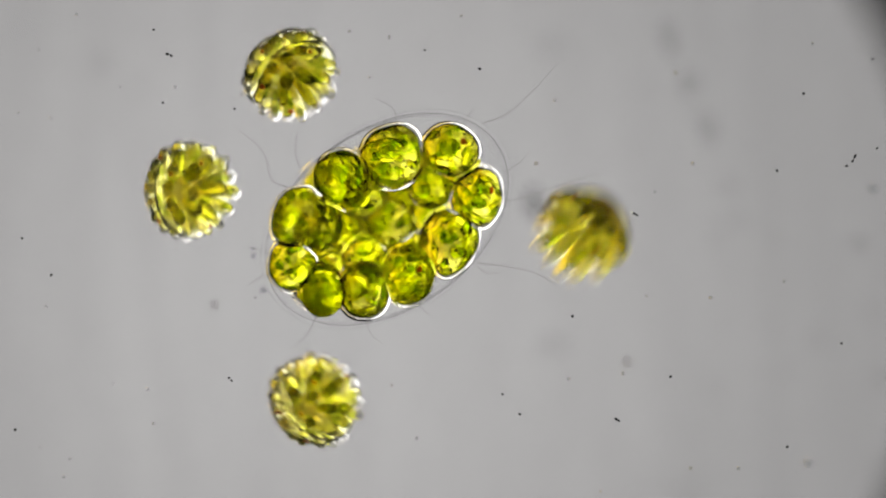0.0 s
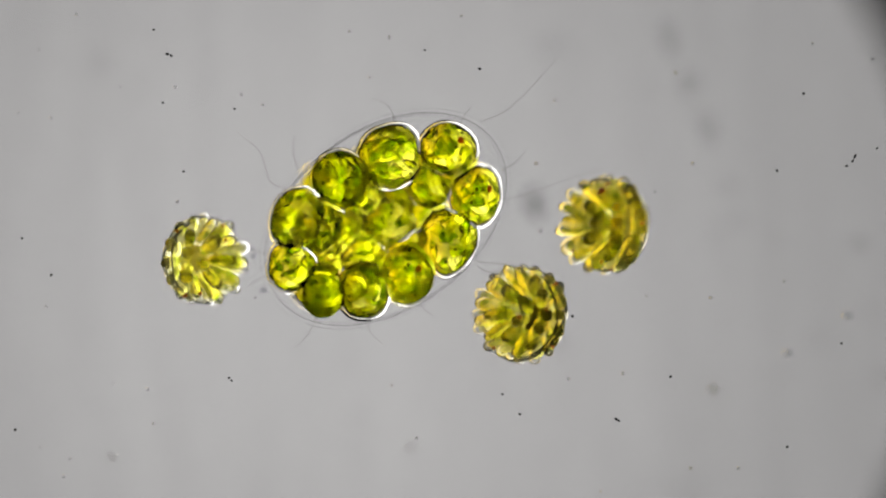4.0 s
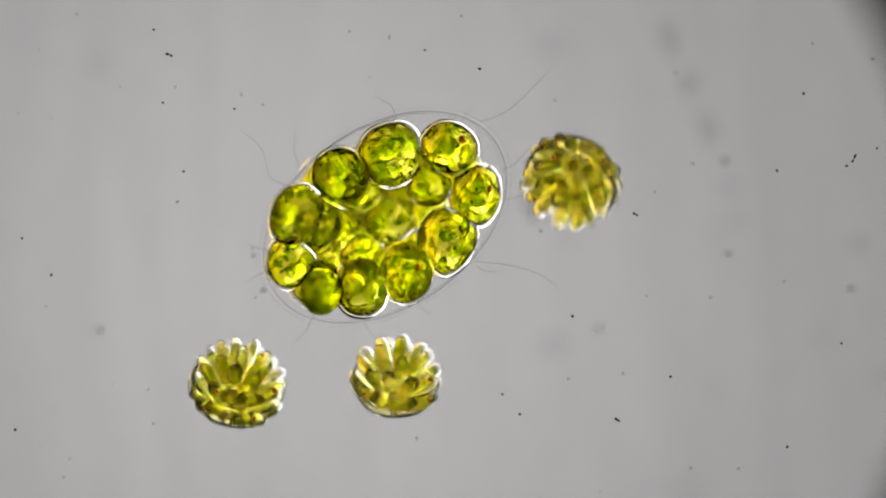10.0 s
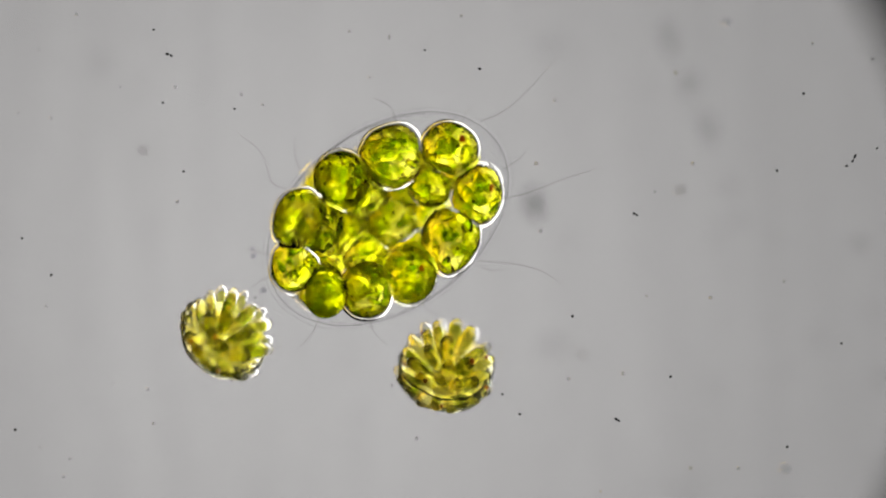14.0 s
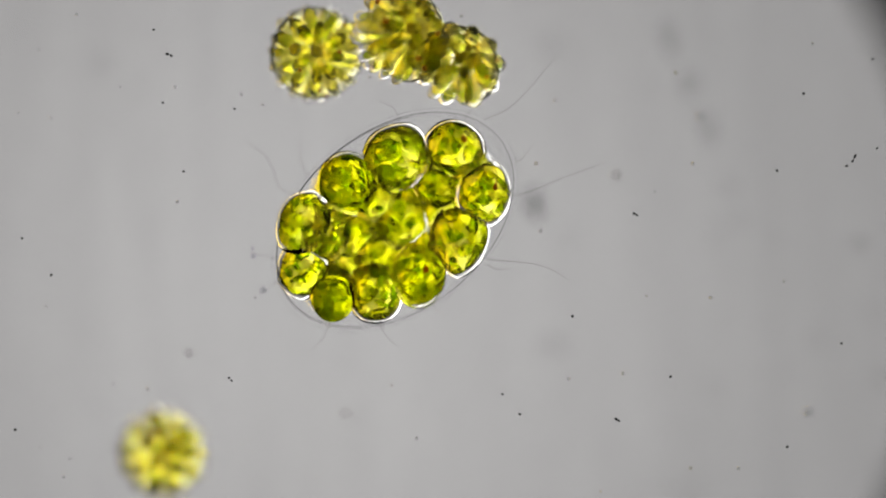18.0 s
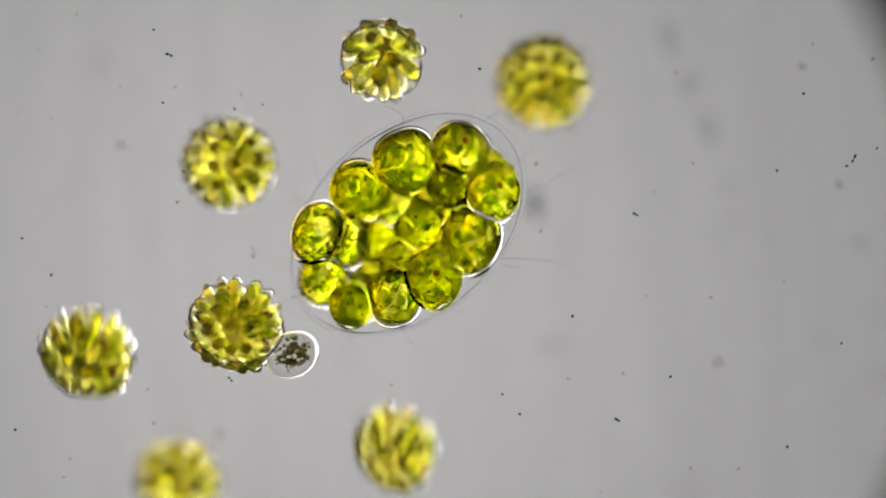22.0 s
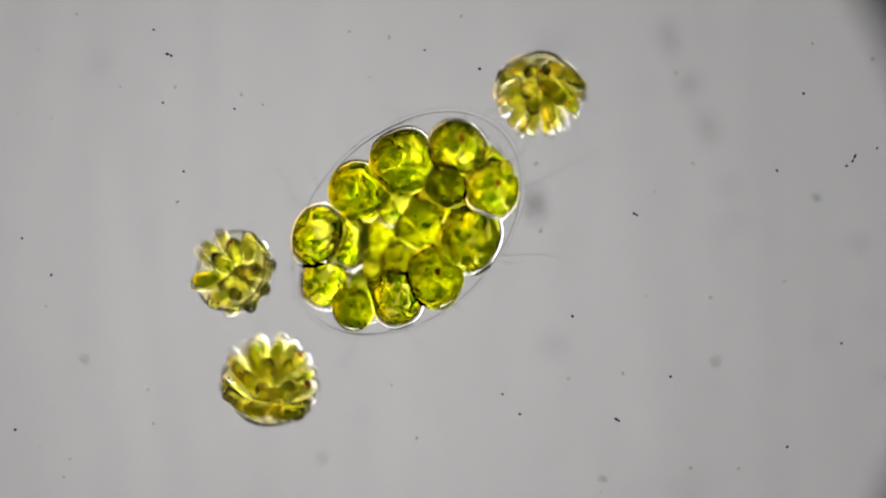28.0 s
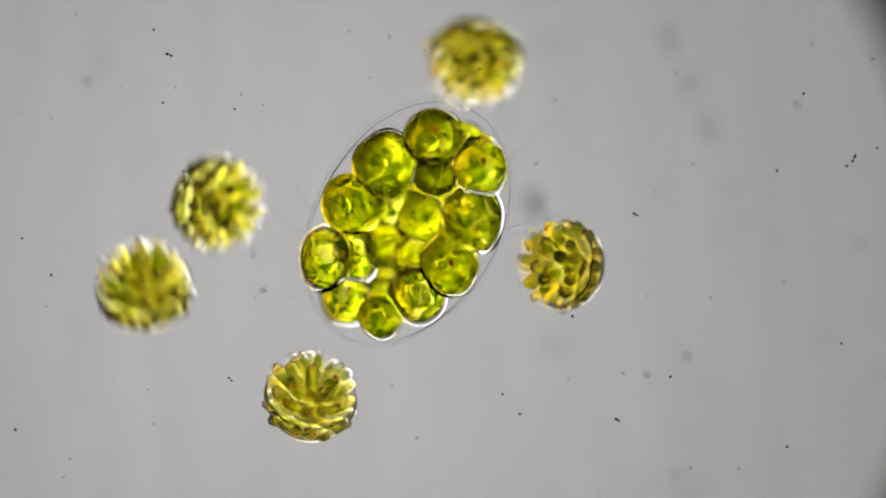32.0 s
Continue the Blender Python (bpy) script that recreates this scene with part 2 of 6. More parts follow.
# ---- the colony ----
def build_colony():
    colony = new("algal_colony")
    tagged(colony, "large oval colony of round bright green cells in a clear sheath", "colony")
    centre = Vector((683, 386))
    kernel = mesh_of("pyrenoid", ball(3), [KERNEL])
    spot = mesh_of("eyespot", lumpy(9, 0.1, 2, 2), [RED])
    grain = mesh_of("granule", lumpy(12, 0.15, 2, 2), [GRAIN])
    rng = random.Random(5)

    def pressed(name, bm, mat, near):
        """Flatten the body where it meets its neighbours: near holds a point and a direction in the cell's own space."""
        for v in bm.verts:
            for p, n in near:
                over = (v.co - p).dot(n)
                if over > 0:
                    v.co -= n * over * 0.88
        return mesh_of(name, bm, [mat])

    def cell(x, y, z, rx, ry, lean, k, red=False):
        rx, ry = rx * 1.13, ry * 1.13
        m = poses[k] @ Matrix.Diagonal((rx * UNIT, ry * UNIT, (rx + ry) / 2 * UNIT, 1))
        back_to = m.inverted()
        mine, near = Vector((x, y, z)), []
        for j, other in enumerate(places):
            if j != k:
                away = (Vector(other[:3]) - mine)
                r, q = (rx + ry) / 2, (other[3] + other[4]) / 2 * 1.13
                if 0 < away.length < r + q and away.length > 0.55 * r:
                    share = away.length * r / (r + q) - 1.2
                    w = Vector((away.x, -away.y, away.z)).normalized()
                    p = m.translation + w * share * UNIT
                    n = (m.to_3x3().transposed() @ w).normalized()
                    near.append((back_to @ p, n))
        c = again(pressed("cell", lumpy(40 + k, 0.0, 1.3, 4, k), WALL, near), "cell", colony, m)
        near = [(p * 0.86, n) for p, n in near]
        body = lumpy(k + 20, 0.05, 1.4, 4, k)
        bmesh.ops.scale(body, vec=(0.86, 0.86, 0.86), verts=body.verts)
        again(pressed("cytoplasm", body, CYTO, near), "cytoplasm", c, Matrix.Identity(4))
        shell = lobed_shell(k, 0.20 if k < len(rim) or k in (16, 17) else 0.55)
        bmesh.ops.transform(shell, matrix=Euler((rng.uniform(-3, 3), rng.uniform(-3, 3), k)).to_matrix().to_4x4(), verts=shell.verts)
        again(pressed("chloroplast", shell, GREEN, [(p * 0.94, n) for p, n in near]), "chloroplast", c, Matrix.Identity(4))
        a, d = rng.uniform(0, 6.28), rng.uniform(0.15, 0.4)
        again(kernel, "pyrenoid", c, Matrix.Translation((d * math.cos(a), d * math.sin(a), 0.50)) @ Matrix.Diagonal((0.38, 0.34, 0.30, 1)))
        for i in range(rng.randint(4, 8)):
            a, e = rng.uniform(0, 6.28), rng.uniform(0.2, 1.25)
            s = rng.uniform(0.03, 0.065)
            p = Vector((math.cos(a) * math.sin(e), math.sin(a) * math.sin(e), math.cos(e))) * 0.85
            again(grain, "granule", c, Matrix.Translation(p) @ Matrix.Diagonal((s, s, s * 0.7, 1)))
        if red:
            again(spot, "eyespot", c, Matrix.Translation((0.30, 0.36, 0.67)) @ Matrix.Diagonal((0.09, 0.12, 0.07, 1)))
        return c

    # the ring of cells in focus, those seen through its middle, and the layer nearest the slide
    rim = ((692, 272, 1, 53, 52, 0), (796, 262, -6, 48, 46, 10), (846, 345, -16, 42, 50, -10), (796, 425, -9, 47, 58, -12), (723, 487, 11, 43, 50, -8),
           (642, 514, 6, 43, 48, 0), (559, 508, -30, 41, 43, 20), (512, 472, 11, 40, 42, 0), (523, 383, 36, 42, 52, -28), (601, 314, 8, 46, 48, 30))
    front = ((690, 395, -56, 46, 45, 0), (760, 327, -20, 39, 38, 0), (594, 414, -60, 46, 43, 0), (642, 342, -58, 43, 48, 25), (646, 458, -50, 43, 47, 0), (736, 446, -66, 42, 42, 0),
             (558, 402, -4, 44, 52, -28), (573, 518, 40, 36, 36, 0))
    back = ((575, 338, -70, 44, 46, 20), (690, 478, -84, 42, 44, 0), (616, 436, -162, 48, 48, 0), (726, 350, -170, 46, 46, 0), (640, 388, -168, 44, 44, 0), (560, 442, -140, 40, 40, 0), (704, 338, -104, 42, 42, 0), (588, 470, -72, 38, 40, 0), (748, 298, -78, 38, 38, 0), (814, 304, -78, 36, 36, 0), (650, 298, -84, 38, 38, 0), (757, 378, -74, 34, 34, 0), (668, 372, -110, 34, 34, 0))
    rim = tuple((centre.x + 0.97 * (x - centre.x), centre.y + 0.97 * (y - centre.y), z, 1.05 * rx, 1.05 * ry, lean) for x, y, z, rx, ry, lean in rim)
    places = rim + front + back
    poses = [Matrix.Translation(((x - centre.x) * UNIT, (centre.y - y) * UNIT, z * UNIT))
             @ Euler((rng.uniform(-0.25, 0.25), rng.uniform(-0.25, 0.25), radians(lean))).to_matrix().to_4x4() for x, y, z, rx, ry, lean in places]
    for k, row in enumerate(places):
        cell(*row, k, red=k in (1, 2, 4))

    # the sheath: a thin clear shell, open towards the lens
    a, b, h = 245 * UNIT, 166 * UNIT, 160 * UNIT
    bm = bmesh.new()
    rows, n = 20, 96
    grid = []
    for wall in (1.0, 0.965):
        for i in range(rows + 1):
            lat = radians(-88 + (88 + 16) * i / rows)
            grid.append([bm.verts.new((wall * a * math.cos(lat) * math.cos(j * math.tau / n), wall * b * math.cos(lat) * math.sin(j * math.tau / n), wall * h * math.sin(lat))) for j in range(n)])
    outer, inner = grid[:rows + 1], grid[rows + 1:][::-1]
    loops = outer + inner
    for r, s in zip(loops, loops[1:]):
        for j in range(n):
            bm.faces.new((r[j], r[(j + 1) % n], s[(j + 1) % n], s[j]))
    bm.faces.new(loops[0][::-1])
    bm.faces.new(loops[-1])
    sheath = part("sheath", bm, SHEATH, colony, "thin clear jelly sheath round the cells")
    sheath.rotation_euler = (0, 0, radians(35))

    # long whips that stand out from the sheath
    whips = (((888, 352), (925, 345), (1000, 318), (1062, 300)), ((845, 462), (900, 468), (950, 480), (992, 506)), ((850, 215), (895, 196), (940, 155), (985, 105)),
             ((815, 220), (822, 204), (838, 186)), ((740, 530), (752, 548), (768, 556)), ((650, 560), (655, 585), (680, 610)), ((505, 330), (478, 318), (462, 268), (420, 232)),
             ((480, 450), (455, 442), (432, 436)), ((482, 485), (462, 490), (440, 505)), ((530, 300), (520, 270), (523, 235)), ((560, 560), (545, 590), (520, 615)),
             ((890, 300), (915, 285), (935, 262)), ((700, 215), (690, 188), (660, 172)), ((846, 470), (862, 480), (885, 478)))
    for w in whips:
        pts = []
        steps = 14
        for i in range(steps + 1):
            u = i / steps * (len(w) - 1)
            k = min(int(u), len(w) - 2)
            f = u - k
            p0, p1, p2, p3 = (Vector(w[min(max(k + d, 0), len(w) - 1)]) for d in (-1, 0, 1, 2))
            p = 0.5 * (2 * p1 + (p2 - p0) * f + (2 * p0 - 5 * p1 + 4 * p2 - p3) * f * f + (3 * p1 - p0 - 3 * p2 + p3) * f ** 3)
            pts.append(((p.x - centre.x) * UNIT, (centre.y - p.y) * UNIT, 0.0008 * math.sin(i * 0.7)))
        part("flagellum", tube(pts, [0.00026 - 0.00014 * i / steps for i in range(steps + 1)]), HAIR, colony, "fine colourless whip")
    return colony


# ---- the swimming bundles ----
def spindle_mesh(fat):
    """One slim cell, base at z 0 and tip at z 1: its clear wall, and the green body within."""
    prof = [(0, 0)] + [(fat * s, z) for s, z in ((0.46, 0.03), (0.72, 0.12), (0.90, 0.32), (0.97, 0.54), (1.0, 0.70), (0.95, 0.83), (0.78, 0.92), (0.46, 0.98))] + [(0, 1.0)]
    core = [(0, 0.06)] + [(fat * 0.76 * s, 0.06 + 0.82 * z) for s, z in ((0.32, 0.03), (0.60, 0.16), (0.84, 0.40), (1.0, 0.66), (0.92, 0.84), (0.52, 0.96))] + [(0, 0.88)]
    return mesh_of("spindle_cell", lathe(prof, 14), [HULL]), mesh_of("chloroplast", lathe(core, 10), [DAUGHTER])


def build_bundle(count, reach, size, loose, seed, label):
    bundle = new("cell_bundle")
    tagged(bundle, label, "cell bundle", group="swimming cell bundles")
    rng = random.Random(seed)
    kinds = [spindle_mesh(f) for f in (0.19 * loose, 0.215 * loose, 0.235 * loose)]
    whip = mesh_of("flagellum", tube([(0.02 * math.sin(i * 0.9), 0.02 * math.cos(i * 0.7), i / 8) for i in range(9)], [0.012 - 0.001 * i for i in range(9)], 5), [HAIR])
    spot = mesh_of("eyespot", lumpy(9, 0.1, 2, 2), [RED])
    R = size * UNIT
    steps = [radians(-90 + 92 * k / 11) for k in range(12)]
    cup = lathe([(math.cos(a) if k else 0, math.sin(a)) for k, a in enumerate(steps)] + [(0.91 * math.cos(a) if k else 0, 0.91 * math.sin(a)) for k, a in reversed(list(enumerate(steps)))], 40)
    for v in cup.verts:
        k = 1 + 0.06 * noise.noise(v.co * 1.7 + Vector((seed * 3.7, 0, 0)))
        v.co = Vector((v.co.x * 0.94, v.co.y * 0.94, v.co.z * 0.84)) * R * k
    part("cup", cup, CUP, bundle, "smooth clear bowl that holds the cells")
    core = lumpy(seed, 0.1, 1.6, 3)
    bmesh.ops.scale(core, vec=(0.34 * R, 0.34 * R, 0.36 * R), verts=core.verts)
    bmesh.ops.translate(core, vec=(0, 0, -0.50 * R), verts=core.verts)
    part("core", core, CORE, bundle, "brownish heart from which the cells fan out")
    spots = []
    for tilt, n, low in ((1.0, 0.44, -0.84), (0.66, 0.32, -0.64), (0.36, 0.18, -0.40), (0.08, 0.03, -0.2)):
        n = max(1, round(count * n))
        turn = rng.uniform(0, 6.28)
        spots += [(radians(reach * tilt + rng.uniform(-5, 5)), turn + (k + rng.uniform(-0.15, 0.15)) * math.tau / n, low) for k in range(n)]
    for i, (e, a, low) in enumerate(spots):
        tip = Vector((math.sin(e) * math.cos(a), math.sin(e) * math.sin(a), math.cos(e))) * rng.uniform(0.95, 1.01)
        d = tip - Vector((0, 0, low))
        start = tip - d.normalized() * min(d.length - rng.uniform(0.08, 0.16), rng.uniform(0.84, 0.98))
        way = tip - start
        q = way.to_track_quat("Z", "Y").to_matrix().to_4x4()
        long = way.length
        w = 0.71 * rng.uniform(0.95, 1.05)
        m = Matrix.Translation(start * R) @ q @ Matrix.Diagonal((w * R, w * R, long * R, 1))
        wall, body = rng.choice(kinds)
        cell = again(wall, "spindle_cell", bundle, m)
        again(body, "chloroplast", cell, Matrix.Identity(4))
        if i % 5 == 2:
            again(spot, "eyespot", cell, Matrix.Translation((0.14, 0, 0.80)) @ Matrix.Diagonal((0.055, 0.055, 0.035, 1)))
        if i % 3 == 0:
            q2 = (way + Vector([rng.uniform(-0.4, 0.4) for _ in range(3)])).to_track_quat("Z", "Y").to_matrix().to_4x4()
            again(whip, "flagellum", bundle, Matrix.Translation(tip * R * 0.99) @ q2 @ Matrix.Diagonal((0.4 * R, 0.4 * R, 0.42 * R, 1)))
    return bundle


def build_vesicle():
    v = new("clear_vesicle")
    tagged(v, "colourless swollen cell with grey granules beside a bundle", "cell")
    bm = lumpy(21, 0.03, 1.2, 4)
    bmesh.ops.scale(bm, vec=(41 * UNIT, 41 * UNIT, 49 * UNIT), verts=bm.verts)
    part("membrane", bm, VESICLE, v)
    grain = mesh_of("granule", lumpy(12, 0.15, 2, 2), [DREGS])
    rng = random.Random(8)
    for i in range(120):
        p = Vector([rng.uniform(-1, 1) for _ in range(3)]).normalized() * rng.uniform(0.25, 0.80)
        s = rng.uniform(0.06, 0.16) * 30 * UNIT
        again(grain, "granule", v, Matrix.Translation((p.x * 36 * UNIT, p.y * 36 * UNIT, p.z * 44 * UNIT)) @ Matrix.Diagonal((s, s, s, 1)))
    return v


colony = build_colony()
BUNDLE = "bundle of slim yellow-green cells fanned out like a bouquet"
bundle_e = build_bundle(32, 94, 83, 0.95, 1, "rounded " + BUNDLE)
bundle_a = build_bundle(44, 97, 91, 0.85, 2, "wide " + BUNDLE)
bundle_b = build_bundle(43, 97, 89, 0.85, 3, "notched " + BUNDLE)
bundle_c = build_bundle(44, 97, 91, 0.85, 4, "dense " + BUNDLE)
bundle_d = build_bundle(42, 96, 88, 0.85, 5, "bowl-shaped " + BUNDLE)
bundle_n = build_bundle(22, 100, 80, 1.15, 6, "loose, pale " + BUNDLE)
bundle_j = build_bundle(32, 94, 84, 0.95, 7, "small pale " + BUNDLE)
bundle_s = build_bundle(46, 97, 91, 0.85, 8, "large deep " + BUNDLE)
bundle_x = build_bundle(36, 90, 85, 0.95, 9, "flat-backed " + BUNDLE)
vesicle = build_vesicle()


# ---- bits that drift in the water ----
DEBRIS = clear("grain_pale", (0.84, 0.84, 0.86), 1.08, 0.05, 0.35)
DULL = clear("grain_dull", (0.62, 0.62, 0.58), 1.10, 0.05, 0.35)


def build_debris(seed, a, b, mat, words):
    bm = lumpy(seed, 0.3, 1.3, 3)
    bmesh.ops.scale(bm, vec=(a * UNIT, b * UNIT, b * UNIT), verts=bm.verts)
    ob = new("floating_grain", mesh_of("floating_grain", bm, [mat]))
    return tagged(ob, words + " out of focus in the water", "grain", group="floating grains")


debris_a = build_debris(61, 9, 7, DEBRIS, "pale grain of debris")
debris_b = build_debris(62, 7, 5, DULL, "small grey grain of debris")
debris_c = build_debris(63, 7, 6, DULL, "grey round grain of debris")
debris_d = build_debris(64, 6, 5, DULL, "dull olive grain of debris")
debris_e = build_debris(65, 9, 6, DEBRIS, "clear drop-like grain of debris")


# ---- dust and dirt that stay where they are ----
def build_dust():
    grain = mesh_of("dust_speck", lumpy(30, 0.12, 1.6, 2), [DUST])
    bm = lathe([(0.55, 0), (0.68, 0.25), (0.95, 0.25), (1.08, 0), (0.95, -0.25), (0.68, -0.25), (0.55, 0)], 16)
    ring = mesh_of("dust_ring", bm, [DUST_RIM])
    # the bead's hole and the added clear ring imitate light centre and halo
    bead = mesh_of("dust_speck", lathe([(0.14, 0), (0.30, 0.5), (0.85, 0.5), (1.0, 0), (0.85, -0.5), (0.30, -0.5), (0.14, 0)], 14), [DUST])
    halo = mesh_of("halo", lathe([(1.15, 0), (1.4, 0.3), (1.8, 0), (1.4, -0.3), (1.15, 0)], 16), [SPECK_HALO])
    rng = random.Random(3)
    dark = "272,53 288,182 325,304 415,193 752,89 849,122 1422,166 1545,105 1375,302 1498,294 1489,608 1013,560 889,698 920,733 1393,791 27,761 39,422 91,487 1187,667 1552,263"
    for pair in dark.split():
        x, y = map(float, pair.split(","))
        r = rng.uniform(2.2, 2.8) * UNIT
        ob = new("dust_speck", bead)
        ob.matrix_basis = Matrix.Translation(at(x, y, 4)) @ Matrix.Diagonal((r, r * rng.uniform(0.75, 1), r * 0.6, 1))
        tagged(ob, "tiny black speck of dust in the water", "dust speck", group="dust specks")
        if x > 120:
            again(halo, "light_halo", ob, Matrix.Identity(4))
    for x, y, z in ((657, 407, 22), (782, 382, 22)):
        ob = new("dust_speck", grain)
        ob.matrix_basis = Matrix.Translation(at(x, y, z)) @ Matrix.Diagonal((3.6 * UNIT, 3.6 * UNIT, 2 * UNIT, 1))
        tagged(ob, "tiny black speck of dust over the colony", "dust speck", group="dust specks")
    pale = ("136,26 33,200 90,210 213,154 310,154 427,168 465,186 618,56 655,137 688,66 817,29 1196,129 982,177 949,290 1226,290 1159,340 957,409 314,358 82,543 201,680 "
            "261,689 693,682 738,776 113,844 124,812 72,792 1103,661 1007,671 1144,524 1258,527 1388,498 1438,78 1063,870 1222,829 1307,830 68,88 520,526 452,527 272,750")
    for pair in pale.split():
        x, y = map(float, pair.split(","))
        r = rng.uniform(2.2, 3.2) * UNIT
        ob = new("dust_ring", ring)
        ob.matrix_basis = Matrix.Translation(at(x, y, 4)) @ Matrix.Diagonal((r, r, r, 1))
        tagged(ob, "tiny grey ring-shaped speck in the water", "dust speck", group="pale dust rings")
    for x, y, lean, a, b in ((296, 96, -12, 4, 3), (303, 99, -20, 3.6, 2.6), (1513, 277, 60, 5, 2.8), (1509, 285, 60, 4, 2.4), (1122, 378, -30, 3.6, 3), (1127, 381, -30, 3, 2.6),
                             (1090, 742, -35, 3.6, 3), (1095, 745, -35, 3.2, 2.6), (405, 669, 30, 3, 2.2), (410, 674, -40, 3, 2.2)):
        ob = new("dust_speck", grain)
        ob.matrix_basis = Matrix.Translation(at(x, y, 4)) @ Euler((0, 0, radians(lean))).to_matrix().to_4x4() @ Matrix.Diagonal((0.88 * a * UNIT, 0.88 * b * UNIT, 2 * UNIT, 1))
        tagged(ob, "tiny rod-shaped black speck of dust in the water", "dust speck", group="dust specks")


def build_smudges():
    spots = ((945, 360, 15, 30, 12, 2), (1218, 150, 18, 24, 0, 1), (1250, 226, 15, 36, 15, 1), (1184, 66, 14, 38, 8, 1), (972, 78, 34, 26, 0, 0), (968, 602, 26, 20, 30, 0),
             (1000, 425, 18, 16, 0, 0), (985, 618, 20, 16, 0, 0), (180, 110, 20, 26, 0, 0), (1445, 600, 20, 18, 0, 0), (1210, 868, 40, 22, 0, 0), (1300, 385, 22, 18, 0, 0),
             (1520, 430, 14, 14, 0, 1), (640, 730, 12, 9, 0, 0), (1530, 546, 14, 12, 0, 0), (1555, 672, 10, 10, 0, 1), (1264, 692, 14, 12, 0, 0),
             (1272, 416, 16, 14, 0, 0), (1372, 424, 10, 10, 0, 0), (1290, 326, 22, 20, 0, 0))
    rng = random.Random(4)
    for x, y, a, b, lean, deep in spots:
        bm = lathe([(0, 0.10), (0.5, 0.09), (0.85, 0.05), (1.0, 0.0), (0.8, -0.02), (0, -0.03)], 28)
        for v in bm.verts:
            w = 1 + 0.22 * noise.noise(v.co * 1.6 + Vector((x, y, 0)))
            v.co = Vector((v.co.x * w * a * UNIT, v.co.y * w * b * UNIT, v.co.z * 12 * UNIT))
        ob = new("smudge", mesh_of("smudge", bm, [(SMUDGE, SMUDGE_STREAK, SMUDGE_DARK)[deep]]))
        p = at(x, y, -65.4)
        ob.matrix_basis = Matrix.Translation(p) @ Euler((0, 0, radians(lean))).to_matrix().to_4x4()
        tagged(ob, "faint grey smudge of dirt on the glass slide", "smudge", group="smudges on the slide")


def build_flecks():
    for x, y, r in ((449, 453, 6), (466, 514, 7), (447, 441, 4)):
        bm = lumpy(x, 0.25, 1.4, 2)
        bmesh.ops.scale(bm, vec=(r * UNIT, r * UNIT * 0.8, r * UNIT * 0.7), verts=bm.verts)
        ob = new("fleck", mesh_of("fleck", bm, [DEBRIS]))
        ob.location = at(x, y, -6)
        tagged(ob, "tiny grey fleck beside the colony's sheath", "fleck", group="flecks by the sheath")


build_dust()
build_smudges()
build_flecks()


